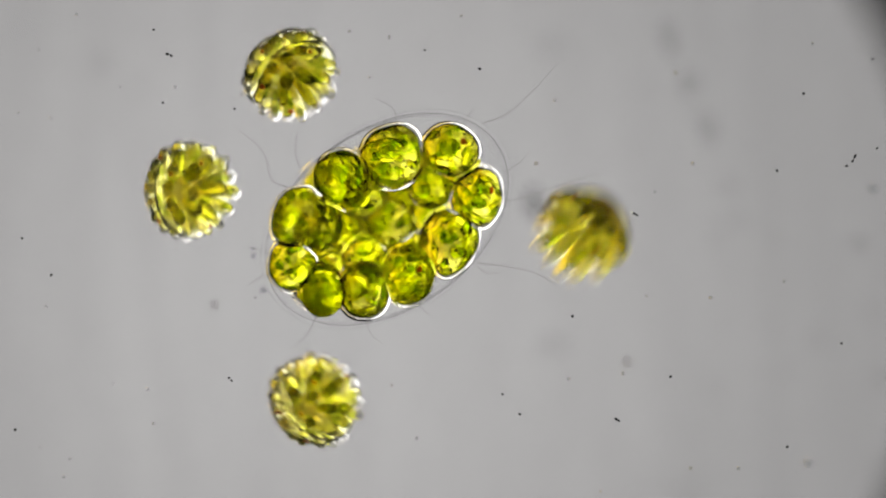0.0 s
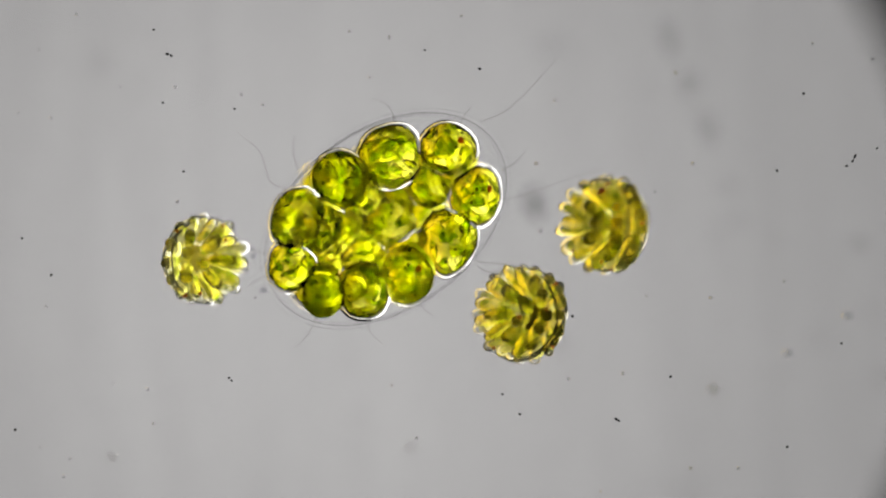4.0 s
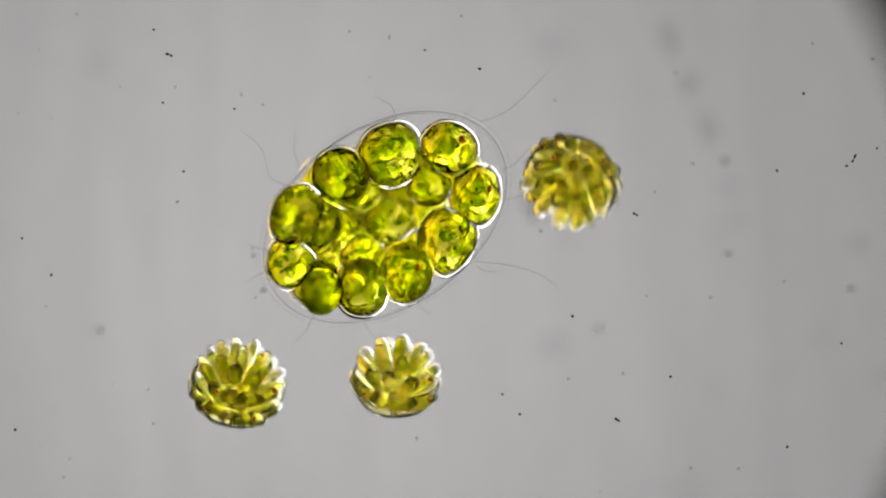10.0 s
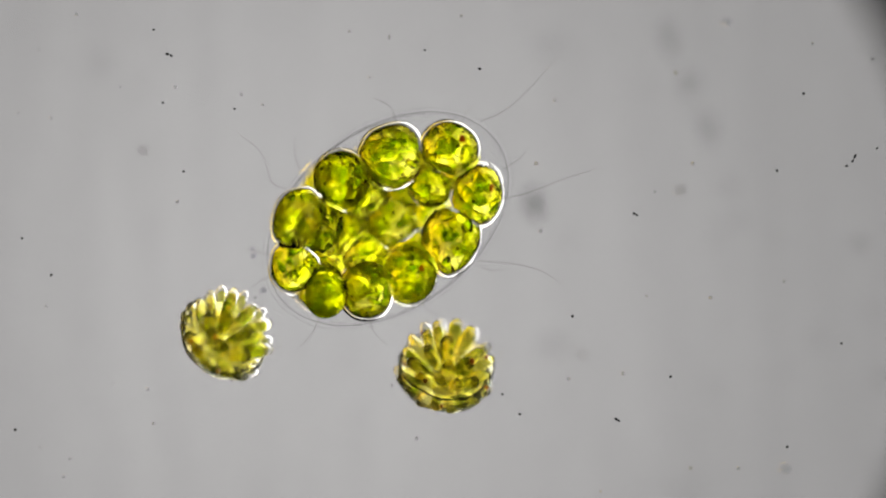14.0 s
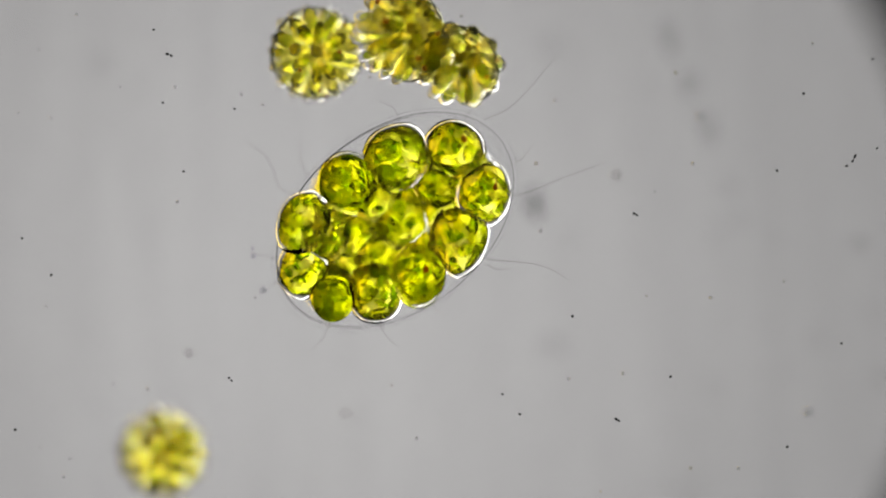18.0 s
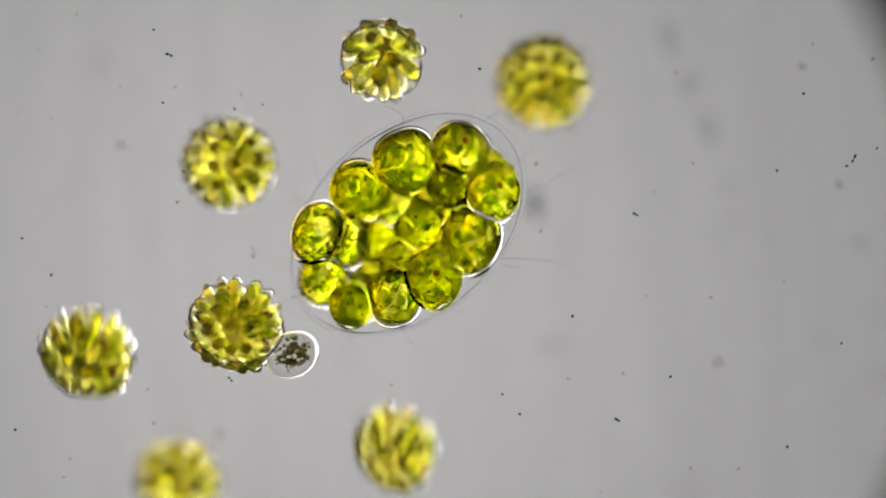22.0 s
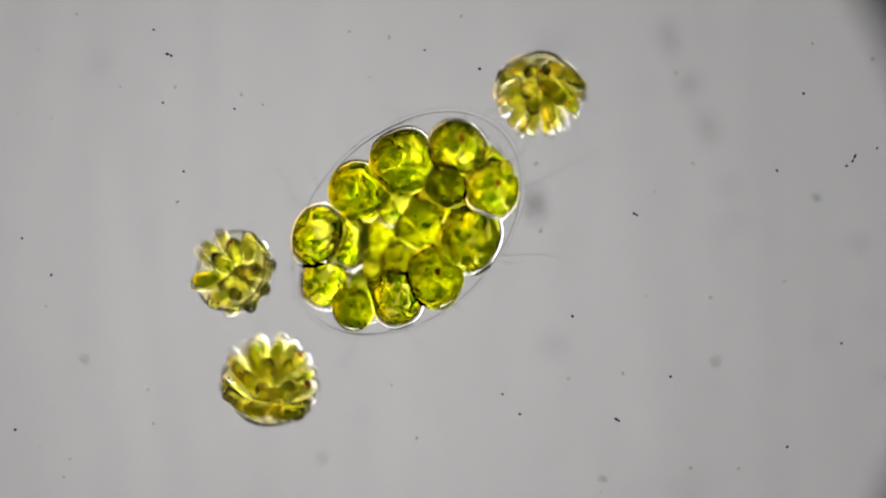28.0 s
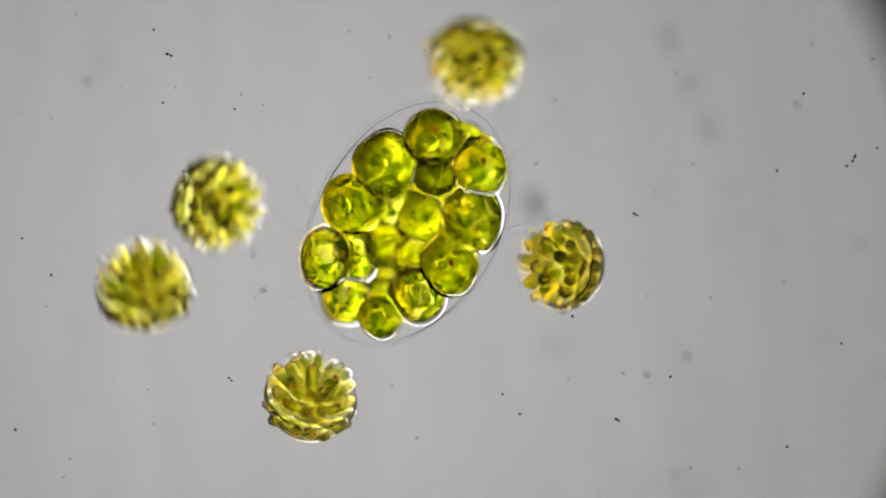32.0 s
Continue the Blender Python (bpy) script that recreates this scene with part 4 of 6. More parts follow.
    walk(bundle_b, [
        (0, pose(-0.0541, 0.0621, -0.0070, 48, 15, 17)), (0.2, pose(-0.0561, 0.0618, -0.0082, 48, 5, 23)), (0.4, pose(-0.0512, 0.0659, -0.0094, 45, -7, 28)),
        (0.6, pose(-0.0366, 0.0741, -0.0106, 39, -19, 34)), (0.8, pose(-0.0204, 0.0758, -0.0118, 30, -28, 43)), (1, pose(-0.0084, 0.0808, -0.0130, 22, -34, 55)),
        (1.2, pose(0.0130, 0.0695, -0.0177, 13, -39, 69)), (1.4, pose(0.0270, 0.0599, -0.0223, 1, -42, 84)), (1.6, pose(0.0360, 0.0460, -0.0270, -12, -42, 101)),
        (1.8, pose(0.0393, 0.0354, -0.0278, -24, -39, 116)), (2, pose(0.0398, 0.0089, -0.0286, -32, -33, 129)), (2.2, pose(0.0377, -0.0015, -0.0294, -37, -21, 136)),
        (2.4, pose(0.0386, -0.0007, -0.0302, -36, 2, 133)), (2.5, pose(0.0386, -0.0056, -0.0306, -33, 17, 131)), (2.6, pose(0.0484, -0.0229, -0.0310, -30, 32, 129)),
        (2.8, pose(0.0727, -0.0415, -0.0200, -16, 54, 135)), (3, pose(0.0712, -0.0470, -0.0090, 6, 60, 157)), (3.2, pose(0.0024, -0.0721, -0.0089, 25, 56, 178)),
        (3.4, pose(-0.0885, -0.0453, -0.0088, 39, 49, -165)), (3.5, pose(-0.1389, -0.0177, -0.0087, 44, 45, -159)), (3.7, pose(-0.1877, -0.0078, -0.0087, 51, 35, -151)),
        (4.35, pose(-0.1927, 0.0504, -0.0083, 56, -5, -141)), (5, pose(-0.1976, 0.1087, -0.0080, 36, -51, -130)), (5.8, pose(-0.1715, 0.1127, -0.0076, -64, -45, -50)),
        (6.6, pose(-0.1454, 0.1166, -0.0072, -79, 3, -43)), (6.8, pose(-0.1266, 0.0382, -0.0071, -79, 14, -42)), (7, pose(-0.1212, 0.0193, -0.0070, -79, 26, -40)),
        (7.2, pose(-0.1639, -0.0104, -0.0069, -76, 38, -36)), (7.4, pose(-0.1875, -0.0078, -0.0068, -67, 48, -27)), (8.3, pose(-0.1834, -0.0118, -0.0063, 7, 39, 57)),
        (8.5, pose(-0.1241, -0.0096, -0.0063, 13, 30, 70)), (8.6, pose(-0.1030, -0.0039, -0.0062, 15, 27, 76)), (8.8, pose(-0.0974, -0.0080, -0.0061, 17, 20, 87)),
        (9, pose(-0.0992, -0.0275, -0.0060, 20, 15, 99)), (9.2, pose(-0.0811, -0.0533, -0.0059, 24, 14, 112)), (9.4, pose(-0.0609, -0.0567, -0.0058, 32, 14, 126)),
        (9.6, pose(-0.0706, -0.0469, -0.0057, 43, 13, 141)), (9.8, pose(-0.0722, -0.0444, -0.0056, 51, 7, 153)), (10, pose(-0.0730, -0.0483, -0.0055, 55, -2, 161)),
        (10.2, pose(-0.0875, -0.0347, -0.0054, 52, -13, 166)), (10.4, pose(-0.0973, -0.0136, -0.0053, 41, -25, 172)), (10.6, pose(-0.0973, -0.0112, -0.0052, 25, -36, -179)),
        (10.8, pose(-0.0941, -0.0210, -0.0051, 7, -40, -164)), (11, pose(-0.0915, -0.0275, -0.0050, -7, -39, -149)), (11.2, pose(-0.0875, -0.0347, -0.0053, -16, -37, -134)),
        (11.4, pose(-0.1312, -0.1081, -0.0057, -24, -33, -120)), (12.5, pose(-0.1976, -0.1223, -0.0075, -37, 7, -64)), (13.33, pose(-0.1977, -0.0420, -0.0089, -18, 32, -18)),
        (14.17, pose(-0.1979, 0.0384, -0.0103, 17, 29, 41)), (15, pose(-0.1980, 0.1189, -0.0117, 31, 5, 87)), (16.2, pose(-0.1076, 0.1211, -0.0137, 13, -27, 154)),
        (16.5, pose(-0.1051, 0.0694, -0.0142, 3, -30, 174)), (16.6, pose(-0.1197, 0.0530, -0.0143, -5, -28, -179)), (16.8, pose(-0.1214, 0.0205, -0.0147, -31, -10, -175)),
        (17, pose(-0.1107, 0.0744, -0.0150, -45, 6, -174)), (17.2, pose(-0.0774, 0.1031, -0.0149, -43, 14, -166)), (17.4, pose(-0.0674, 0.1293, -0.0148, -40, 22, -156)),
        (18.5, pose(-0.0371, 0.1534, -0.0142, 4, 40, -80)), (19.5, pose(0.0818, 0.1533, -0.0138, 27, 17, -14)), (20.5, pose(0.2007, 0.1533, -0.0133, 20, 5, 46)),
        (21.5, pose(0.2007, 0.0828, -0.0127, 32, 7, 110)), (22.5, pose(0.2006, 0.0122, -0.0123, 47, -26, 163)), (23.5, pose(0.2006, -0.0582, -0.0117, -0, -64, -123)),
        (24.5, pose(0.2005, -0.1286, -0.0113, -66, -29, -43)), (25.1, pose(0.0636, -0.1165, -0.0113, -70, 5, -28)), (25.2, pose(0.0764, -0.0609, -0.0115, -70, 10, -26)),
        (25.4, pose(0.1407, -0.0478, -0.0121, -69, 21, -22)), (25.5, pose(0.1367, -0.0405, -0.0123, -68, 27, -19)), (26.2, pose(0.1887, -0.0361, -0.0142, -48, 64, 12)),
        (26.9, pose(0.1868, -0.0381, -0.0161, 56, 65, 125)), (27.6, pose(0.1850, -0.0402, -0.0179, 78, 27, 154)), (27.8, pose(0.1207, -0.0399, -0.0185, 79, 16, 157)),
        (28, pose(0.1831, -0.0402, -0.0190, 80, 4, 159)), (28.2, pose(0.1831, -0.0503, -0.0193, 80, -8, 161)), (28.4, pose(0.1037, -0.0195, -0.0196, 79, -20, 163)),
        (28.5, pose(0.1259, 0.0445, -0.0197, 78, -26, 165)), (28.7, pose(0.1448, 0.1175, -0.0200, 76, -38, 168)), (29.5, pose(0.1955, 0.1196, -0.0213, 10, -75, -125)),
        (30.6, pose(0.1956, -0.1031, -0.0229, -69, -24, -39)), (31, pose(0.1735, -0.1153, -0.0235, -70, -1, -30)), (31.2, pose(0.1417, -0.0796, -0.0238, -71, 10, -27)),
        (31.4, pose(0.0328, -0.0488, -0.0241, -72, 22, -23)), (31.5, pose(0.0385, -0.0643, -0.0242, -73, 28, -22)), (31.6, pose(0.0742, -0.0637, -0.0244, -74, 34, -21)),
        (31.8, pose(0.0440, -0.0533, -0.0247, -74, 45, -19)), (32, pose(0.0641, -0.1133, -0.0250, -71, 57, -14)),
    ])
    walk(bundle_c, [
        (0, pose(-0.0896, 0.0209, -0.0050, 0, 40, 0)), (0.2, pose(-0.0891, 0.0301, -0.0047, -9, 36, -15)), (0.4, pose(-0.0908, 0.0212, -0.0043, -13, 26, -27)),
        (0.6, pose(-0.0940, 0.0026, -0.0040, -12, 15, -38)), (0.8, pose(-0.0932, -0.0039, -0.0036, -8, 7, -49)), (1, pose(-0.0926, 0.0042, -0.0033, -7, 4, -61)),
        (1.2, pose(-0.0907, 0.0122, -0.0029, -9, 3, -73)), (1.4, pose(-0.0940, 0.0130, -0.0026, -13, 1, -85)), (1.6, pose(-0.0996, 0.0269, -0.0023, -15, -2, -97)),
        (1.8, pose(-0.0809, 0.0486, -0.0019, -31, -10, -106)), (2, pose(-0.0388, 0.0719, -0.0016, -46, -22, -110)), (2.2, pose(0.0032, 0.0713, -0.0012, -35, -27, -123)),
        (2.5, pose(0.0032, 0.0729, -0.0007, 3, 4, -138)), (2.6, pose(0.0161, 0.0696, -0.0005, 18, 22, -139)), (2.8, pose(0.0428, 0.0389, -0.0002, 33, 45, -137)),
        (3, pose(0.0476, 0.0232, 0.0001, 27, 56, -149)), (3.2, pose(0.0508, 0.0122, 0.0005, 9, 59, -170)), (3.4, pose(0.0468, -0.0039, 0.0008, -12, 59, 167)),
        (3.5, pose(0.0451, -0.0063, 0.0010, -20, 56, 156)), (4.4, pose(0.0932, 0.0382, 0.0003, -47, 17, 105)), (5.2, pose(0.1872, 0.1082, -0.0002, -25, -12, 66)),
        (5.9, pose(0.0872, 0.1202, -0.0007, 4, 7, 26)), (6.2, pose(0.0832, 0.0801, -0.0010, 4, 23, 9)), (6.4, pose(0.0800, -0.0783, -0.0011, -2, 31, -4)),
        (6.6, pose(0.0812, -0.1139, -0.0013, -12, 36, -19)), (7, pose(-0.0368, -0.1419, -0.0015, -35, 35, -51)), (7.6, pose(-0.1970, -0.1320, -0.0020, -55, 12, -82)),
        (8.2, pose(-0.1930, 0.0482, -0.0024, -58, -19, -102)), (8.5, pose(-0.1296, 0.0592, -0.0026, -53, -34, -113)), (8.6, pose(-0.0826, 0.0851, -0.0027, -51, -39, -117)),
        (8.8, pose(-0.0429, 0.0697, -0.0029, -51, -51, -122)), (9, pose(-0.0132, 0.0727, -0.0030, -43, -62, -133)), (9.2, pose(-0.0033, 0.0738, -0.0031, -22, -57, -170)),
        (9.5, pose(0.0016, 0.0730, -0.0032, -25, -44, 129)), (9.6, pose(0.0194, 0.0681, -0.0032, -23, -46, 121)), (9.8, pose(0.0428, 0.0462, -0.0033, -18, -44, 101)),
        (10, pose(0.0453, 0.0239, -0.0034, -16, -43, 83)), (10.2, pose(0.0420, 0.0106, -0.0035, -8, -42, 66)), (10.4, pose(0.0396, 0.0090, -0.0036, -7, -38, 49)),
        (10.6, pose(0.0396, 0.0155, -0.0036, -10, -35, 33)), (10.8, pose(0.0372, 0.0277, -0.0037, -13, -37, 18)), (11, pose(0.0363, 0.0423, -0.0038, -8, -39, 3)),
        (11.2, pose(0.0315, 0.0527, -0.0039, 3, -42, -13)), (11.4, pose(0.0324, 0.0535, -0.0040, 18, -44, -30)), (11.6, pose(0.0380, 0.0463, -0.0040, 35, -43, -48)),
        (11.8, pose(0.0404, 0.0341, -0.0041, 48, -37, -63)), (12, pose(0.0377, 0.0297, -0.0042, 55, -28, -72)), (12.2, pose(0.0356, 0.0398, -0.0043, 55, -15, -74)),
        (12.4, pose(0.0291, 0.0511, -0.0044, 49, 5, -69)), (12.6, pose(0.0202, 0.0609, -0.0044, 38, 28, -66)), (12.8, pose(0.0096, 0.0666, -0.0045, 21, 44, -73)),
        (13, pose(0.0142, 0.0684, -0.0046, 4, 50, -89)), (13.2, pose(0.0380, 0.0495, -0.0047, -8, 43, -106)), (13.4, pose(0.0493, 0.0106, -0.0048, -9, 19, -117)),
        (13.5, pose(0.0388, -0.0152, -0.0048, -4, 1, -121)), (13.6, pose(0.0194, -0.0347, -0.0048, 6, -15, -129)), (13.8, pose(-0.0073, -0.0444, -0.0049, 27, -28, -149)),
        (14, pose(0.0012, -0.0419, -0.0050, 39, -25, -163)), (14.2, pose(0.0008, -0.0452, -0.0042, 42, -17, -172)), (14.4, pose(0.0372, -0.0185, -0.0034, 43, -9, 179)),
        (14.5, pose(0.0485, -0.0023, -0.0030, 42, -5, 174)), (15.2, pose(0.0432, -0.0398, -0.0002, 29, 16, 137)), (15.9, pose(-0.0188, -0.0578, 0.0026, 11, 21, 93)),
        (16.5, pose(-0.0742, -0.0426, 0.0050, -2, 20, 54)), (16.6, pose(-0.0685, -0.0426, 0.0049, -1, 23, 47)), (16.8, pose(-0.0581, -0.0490, 0.0048, 15, 42, 40)),
        (17, pose(-0.0447, -0.0516, 0.0046, 18, 58, 30)), (17.2, pose(-0.0009, -0.0539, 0.0044, -1, 54, 7)), (17.4, pose(0.0120, -0.0466, 0.0043, -4, 28, -8)),
        (17.5, pose(0.0427, -0.0201, 0.0042, 4, 8, -16)), (17.6, pose(0.0451, 0.0388, 0.0041, 17, -9, -27)), (17.7, pose(0.0226, 0.0671, 0.0040, 30, -17, -38)),
        (17.8, pose(-0.0025, 0.0759, 0.0040, 40, -19, -47)), (18, pose(-0.0151, 0.0756, 0.0038, 49, -13, -59)), (18.2, pose(-0.0161, 0.0759, 0.0036, 49, -0, -63)),
        (18.4, pose(-0.0145, 0.0751, 0.0035, 47, 18, -60)), (18.6, pose(-0.0065, 0.0743, 0.0033, 42, 40, -56)), (18.8, pose(-0.0219, 0.0719, 0.0032, 30, 57, -61)),
        (19, pose(-0.0391, 0.0631, 0.0030, 7, 65, -82)), (19.2, pose(-0.0670, 0.0405, 0.0022, -19, 59, -106)), (19.4, pose(-0.0767, 0.0212, 0.0014, -31, 37, -106)),
        (19.6, pose(-0.0808, 0.0178, 0.0006, -41, 6, -90)), (19.8, pose(-0.0832, -0.0047, -0.0002, -49, -17, -81)), (20, pose(-0.0728, -0.0304, -0.0010, -48, -31, -85)),
        (20.2, pose(-0.0785, -0.0250, -0.0018, -41, -35, -100)), (20.3, pose(-0.1068, 0.0155, -0.0022, -37, -33, -111)), (20.4, pose(-0.0956, 0.0633, -0.0026, -35, -28, -124)),
        (20.6, pose(-0.0422, 0.0658, -0.0062, -40, -20, -151)), (20.8, pose(-0.0261, 0.0725, -0.0126, -48, -21, -171)), (21, pose(-0.0012, 0.0720, -0.0190, -49, -28, 178)),
        (21.2, pose(0.0278, 0.0714, -0.0254, -42, -35, 166)), (21.4, pose(0.0723, 0.0363, -0.0318, -30, -36, 150)), (21.5, pose(0.0542, 0.0412, -0.0300, -24, -35, 141)),
        (21.6, pose(0.0411, 0.0528, -0.0348, -19, -34, 132)), (21.8, pose(0.0354, 0.0595, -0.0344, -12, -30, 116)), (22, pose(0.0363, 0.0597, -0.0340, -6, -29, 102)),
        (22.2, pose(0.0386, 0.0511, -0.0336, -3, -28, 88)), (22.4, pose(0.0452, 0.0396, -0.0332, -9, -25, 74)), (22.6, pose(0.0452, 0.0339, -0.0325, -20, -27, 60)),
        (22.8, pose(0.0452, 0.0281, -0.0316, -27, -33, 48)), (23, pose(0.0470, 0.0206, -0.0307, -24, -39, 35)), (23.2, pose(0.0451, 0.0173, -0.0297, -14, -45, 21)),
        (23.5, pose(0.0451, 0.0207, -0.0283, 9, -52, -6)), (23.8, pose(0.0434, 0.0149, -0.0269, 37, -49, -36)), (24, pose(0.0448, 0.0174, -0.0260, 48, -42, -49)),
        (24.2, pose(0.0417, 0.0223, -0.0251, 53, -32, -58)), (24.6, pose(0.0425, 0.0247, -0.0232, 56, -12, -72)), (24.8, pose(0.0433, 0.0239, -0.0223, 56, -2, -79)),
        (25, pose(0.0447, 0.0147, -0.0213, 55, 8, -86)), (25.2, pose(0.0408, 0.0091, -0.0204, 53, 18, -93)), (25.5, pose(0.0408, 0.0009, -0.0190, 47, 32, -105)),
        (26.3, pose(0.1043, 0.0184, -0.0193, -3, 54, -167)), (27.2, pose(0.1892, 0.0770, -0.0196, -50, 22, 135)), (28.1, pose(0.1923, 0.0983, -0.0199, -48, -27, 110)),
        (29, pose(0.1953, 0.1195, -0.0203, 10, -55, 44)), (29.9, pose(0.1762, 0.1135, -0.0206, 56, -20, -11)), (30.8, pose(0.1570, 0.1074, -0.0209, 56, 28, -38)),
        (31, pose(0.1246, 0.0998, -0.0210, 51, 37, -46)), (31.2, pose(0.0488, 0.0476, -0.0226, 44, 47, -56)), (31.4, pose(0.0347, 0.0598, -0.0242, 31, 56, -69)),
        (31.6, pose(0.0213, 0.0655, -0.0258, 9, 63, -90)), (31.8, pose(0.0150, 0.0674, -0.0274, -18, 63, -116)), (32, pose(0.0114, 0.0677, -0.0290, -38, 57, -138)),
    ])
    walk(bundle_d, [
        (0, pose(-0.0453, -0.0535, -0.0050, -37, 27, -19)), (0.2, pose(-0.0633, -0.0452, -0.0046, -34, 32, -9)), (0.4, pose(-0.0729, -0.0363, -0.0041, -31, 36, 2)),
        (0.5, pose(-0.0786, -0.0323, -0.0039, -30, 38, 8)), (0.6, pose(-0.0778, -0.0323, -0.0037, -28, 40, 14)), (0.8, pose(-0.0810, -0.0347, -0.0032, -24, 45, 26)),
        (1, pose(-0.0914, -0.0299, -0.0028, -15, 48, 40)), (1.2, pose(-0.0988, -0.0185, -0.0023, 7, 48, 55)), (1.4, pose(-0.1230, 0.0058, -0.0019, 36, 39, 63)),
        (1.5, pose(-0.1287, 0.0098, -0.0017, 45, 33, 65)), (1.6, pose(-0.1343, 0.0196, -0.0014, 49, 29, 68)), (1.8, pose(-0.1253, 0.0664, -0.0010, 52, 19, 72)),
        (2, pose(-0.1449, 0.1182, -0.0010, 51, 4, 69)), (2.3, pose(0.0232, 0.1403, -0.0010, 47, -31, 53)), (2.6, pose(0.1913, 0.0762, -0.0010, 38, -66, 41)),
        (2.8, pose(0.1511, 0.0074, -0.0010, 10, -78, 62)), (3, pose(0.1303, -0.0633, -0.0010, -39, -77, 110)), (3.2, pose(0.1093, -0.1138, -0.0010, -61, -69, 132)),
        (4.1, pose(0.1543, -0.1178, -0.0010, -78, -27, 157)), (5, pose(0.1994, -0.1218, -0.0010, -77, 16, 171)), (6, pose(0.1994, -0.0372, -0.0010, -59, 61, -157)),
        (7, pose(0.1994, 0.0475, -0.0010, 52, 62, -29)), (8, pose(0.1994, 0.1323, -0.0010, 70, 19, 9)), (9, pose(0.0913, 0.1323, -0.0010, 68, -25, 33)),
        (10, pose(-0.0168, 0.1323, -0.0010, 36, -65, 80)), (10.6, pose(-0.0368, 0.1182, -0.0010, -35, -65, 157)), (10.8, pose(-0.0485, 0.0818, -0.0010, -49, -59, 173)),
        (11, pose(-0.0748, 0.0342, -0.0010, -48, -51, -175)), (11.2, pose(-0.0857, 0.0204, -0.0005, -50, -44, -165)), (11.4, pose(-0.0881, -0.0047, 0.0001, -45, -40, -152)),
        (11.6, pose(-0.0840, -0.0176, 0.0006, -38, -41, -135)), (11.8, pose(-0.0776, -0.0314, 0.0011, -37, -43, -118)), (12, pose(-0.0743, -0.0388, 0.0017, -42, -39, -105)),
        (12.2, pose(-0.0638, -0.0434, 0.0022, -46, -35, -93)), (12.4, pose(-0.0460, -0.0490, 0.0027, -48, -36, -76)), (12.6, pose(-0.0323, -0.0540, 0.0030, -53, -39, -54)),
        (12.8, pose(-0.0251, -0.0572, 0.0030, -61, -38, -34)), (13, pose(-0.0167, -0.0527, 0.0030, -66, -31, -23)), (13.2, pose(-0.0161, -0.0515, 0.0030, -67, -21, -22)),
        (13.4, pose(-0.0315, -0.0523, 0.0030, -65, -8, -25)), (13.5, pose(-0.0508, -0.0506, 0.0030, -64, -2, -28)), (13.6, pose(-0.0686, -0.0442, 0.0030, -62, 5, -30)),
        (13.8, pose(-0.0734, -0.0354, 0.0030, -59, 18, -31)), (14, pose(-0.0767, -0.0302, 0.0030, -56, 27, -28)), (14.2, pose(-0.0831, -0.0233, 0.0027, -52, 36, -21)),
        (14.4, pose(-0.0871, -0.0176, 0.0025, -46, 43, -12)), (14.5, pose(-0.0872, -0.0079, 0.0023, -41, 46, -7)), (15.5, pose(-0.0877, 0.0022, 0.0010, 27, 46, 69)),
        (16.5, pose(-0.0833, 0.0130, -0.0003, 45, 7, 106)), (16.8, pose(-0.0833, 0.0130, -0.0007, 45, -5, 115)), (17, pose(-0.0872, 0.0092, -0.0010, 44, -12, 122)),
        (17.2, pose(-0.0899, 0.0171, -0.0029, 38, -17, 131)), (17.4, pose(-0.0786, 0.0382, -0.0047, 26, -18, 142)), (17.5, pose(-0.0698, 0.0487, -0.0057, 19, -17, 148)),
        (17.6, pose(-0.0560, 0.0618, -0.0066, 12, -14, 154)), (17.8, pose(-0.0455, 0.0732, -0.0085, 4, -8, 165)), (18, pose(-0.0450, 0.0696, -0.0103, 0, -5, 175)),
        (18.2, pose(-0.0504, 0.0685, -0.0122, -0, -5, -175)), (18.4, pose(-0.0571, 0.0645, -0.0141, -2, -6, -165)), (18.6, pose(-0.0693, 0.0588, -0.0151, -3, -6, -155)),
        (18.8, pose(-0.0693, 0.0613, -0.0153, -4, -6, -145)), (19, pose(-0.0799, 0.0652, -0.0155, -6, -6, -135)), (19.2, pose(-0.0783, 0.0784, -0.0158, -6, -4, -125)),
        (19.4, pose(-0.0588, 0.0841, -0.0160, -6, -3, -115)), (19.6, pose(-0.0661, 0.0776, -0.0162, -6, -2, -105)), (19.8, pose(-0.0742, 0.0678, -0.0164, -5, -0, -95)),
        (20, pose(-0.0815, 0.0426, -0.0166, -5, 0, -85)), (20.2, pose(-0.0881, 0.0376, -0.0169, -5, 1, -75)), (20.4, pose(-0.0816, 0.0115, -0.0171, -4, 2, -65)),
        (20.6, pose(-0.0865, 0.0172, -0.0173, -4, 3, -55)), (20.8, pose(-0.0889, 0.0058, -0.0175, -3, 3, -45)), (21, pose(-0.0907, -0.0184, -0.0177, -2, 3, -35)),
        (21.2, pose(-0.0890, -0.0064, -0.0179, -2, 4, -25)), (21.4, pose(-0.0833, 0.0058, -0.0182, -2, 6, -15)), (21.6, pose(-0.0784, 0.0198, -0.0184, -1, 8, -5)),
        (21.8, pose(-0.0792, 0.0255, -0.0186, 1, 9, 5)), (22, pose(-0.0766, 0.0305, -0.0188, 3, 10, 15)), (22.2, pose(-0.0768, 0.0271, -0.0190, 5, 10, 25)),
        (22.4, pose(-0.0744, 0.0312, -0.0193, 7, 10, 36)), (22.6, pose(-0.0841, 0.0206, -0.0195, 9, 9, 46)), (22.8, pose(-0.0908, 0.0091, -0.0197, 12, 8, 56)),
        (23, pose(-0.0837, 0.0153, -0.0199, 14, 6, 66)), (23.2, pose(-0.0654, 0.0418, -0.0201, 15, 1, 75)), (23.4, pose(-0.0752, 0.0393, -0.0203, 16, -7, 83)),
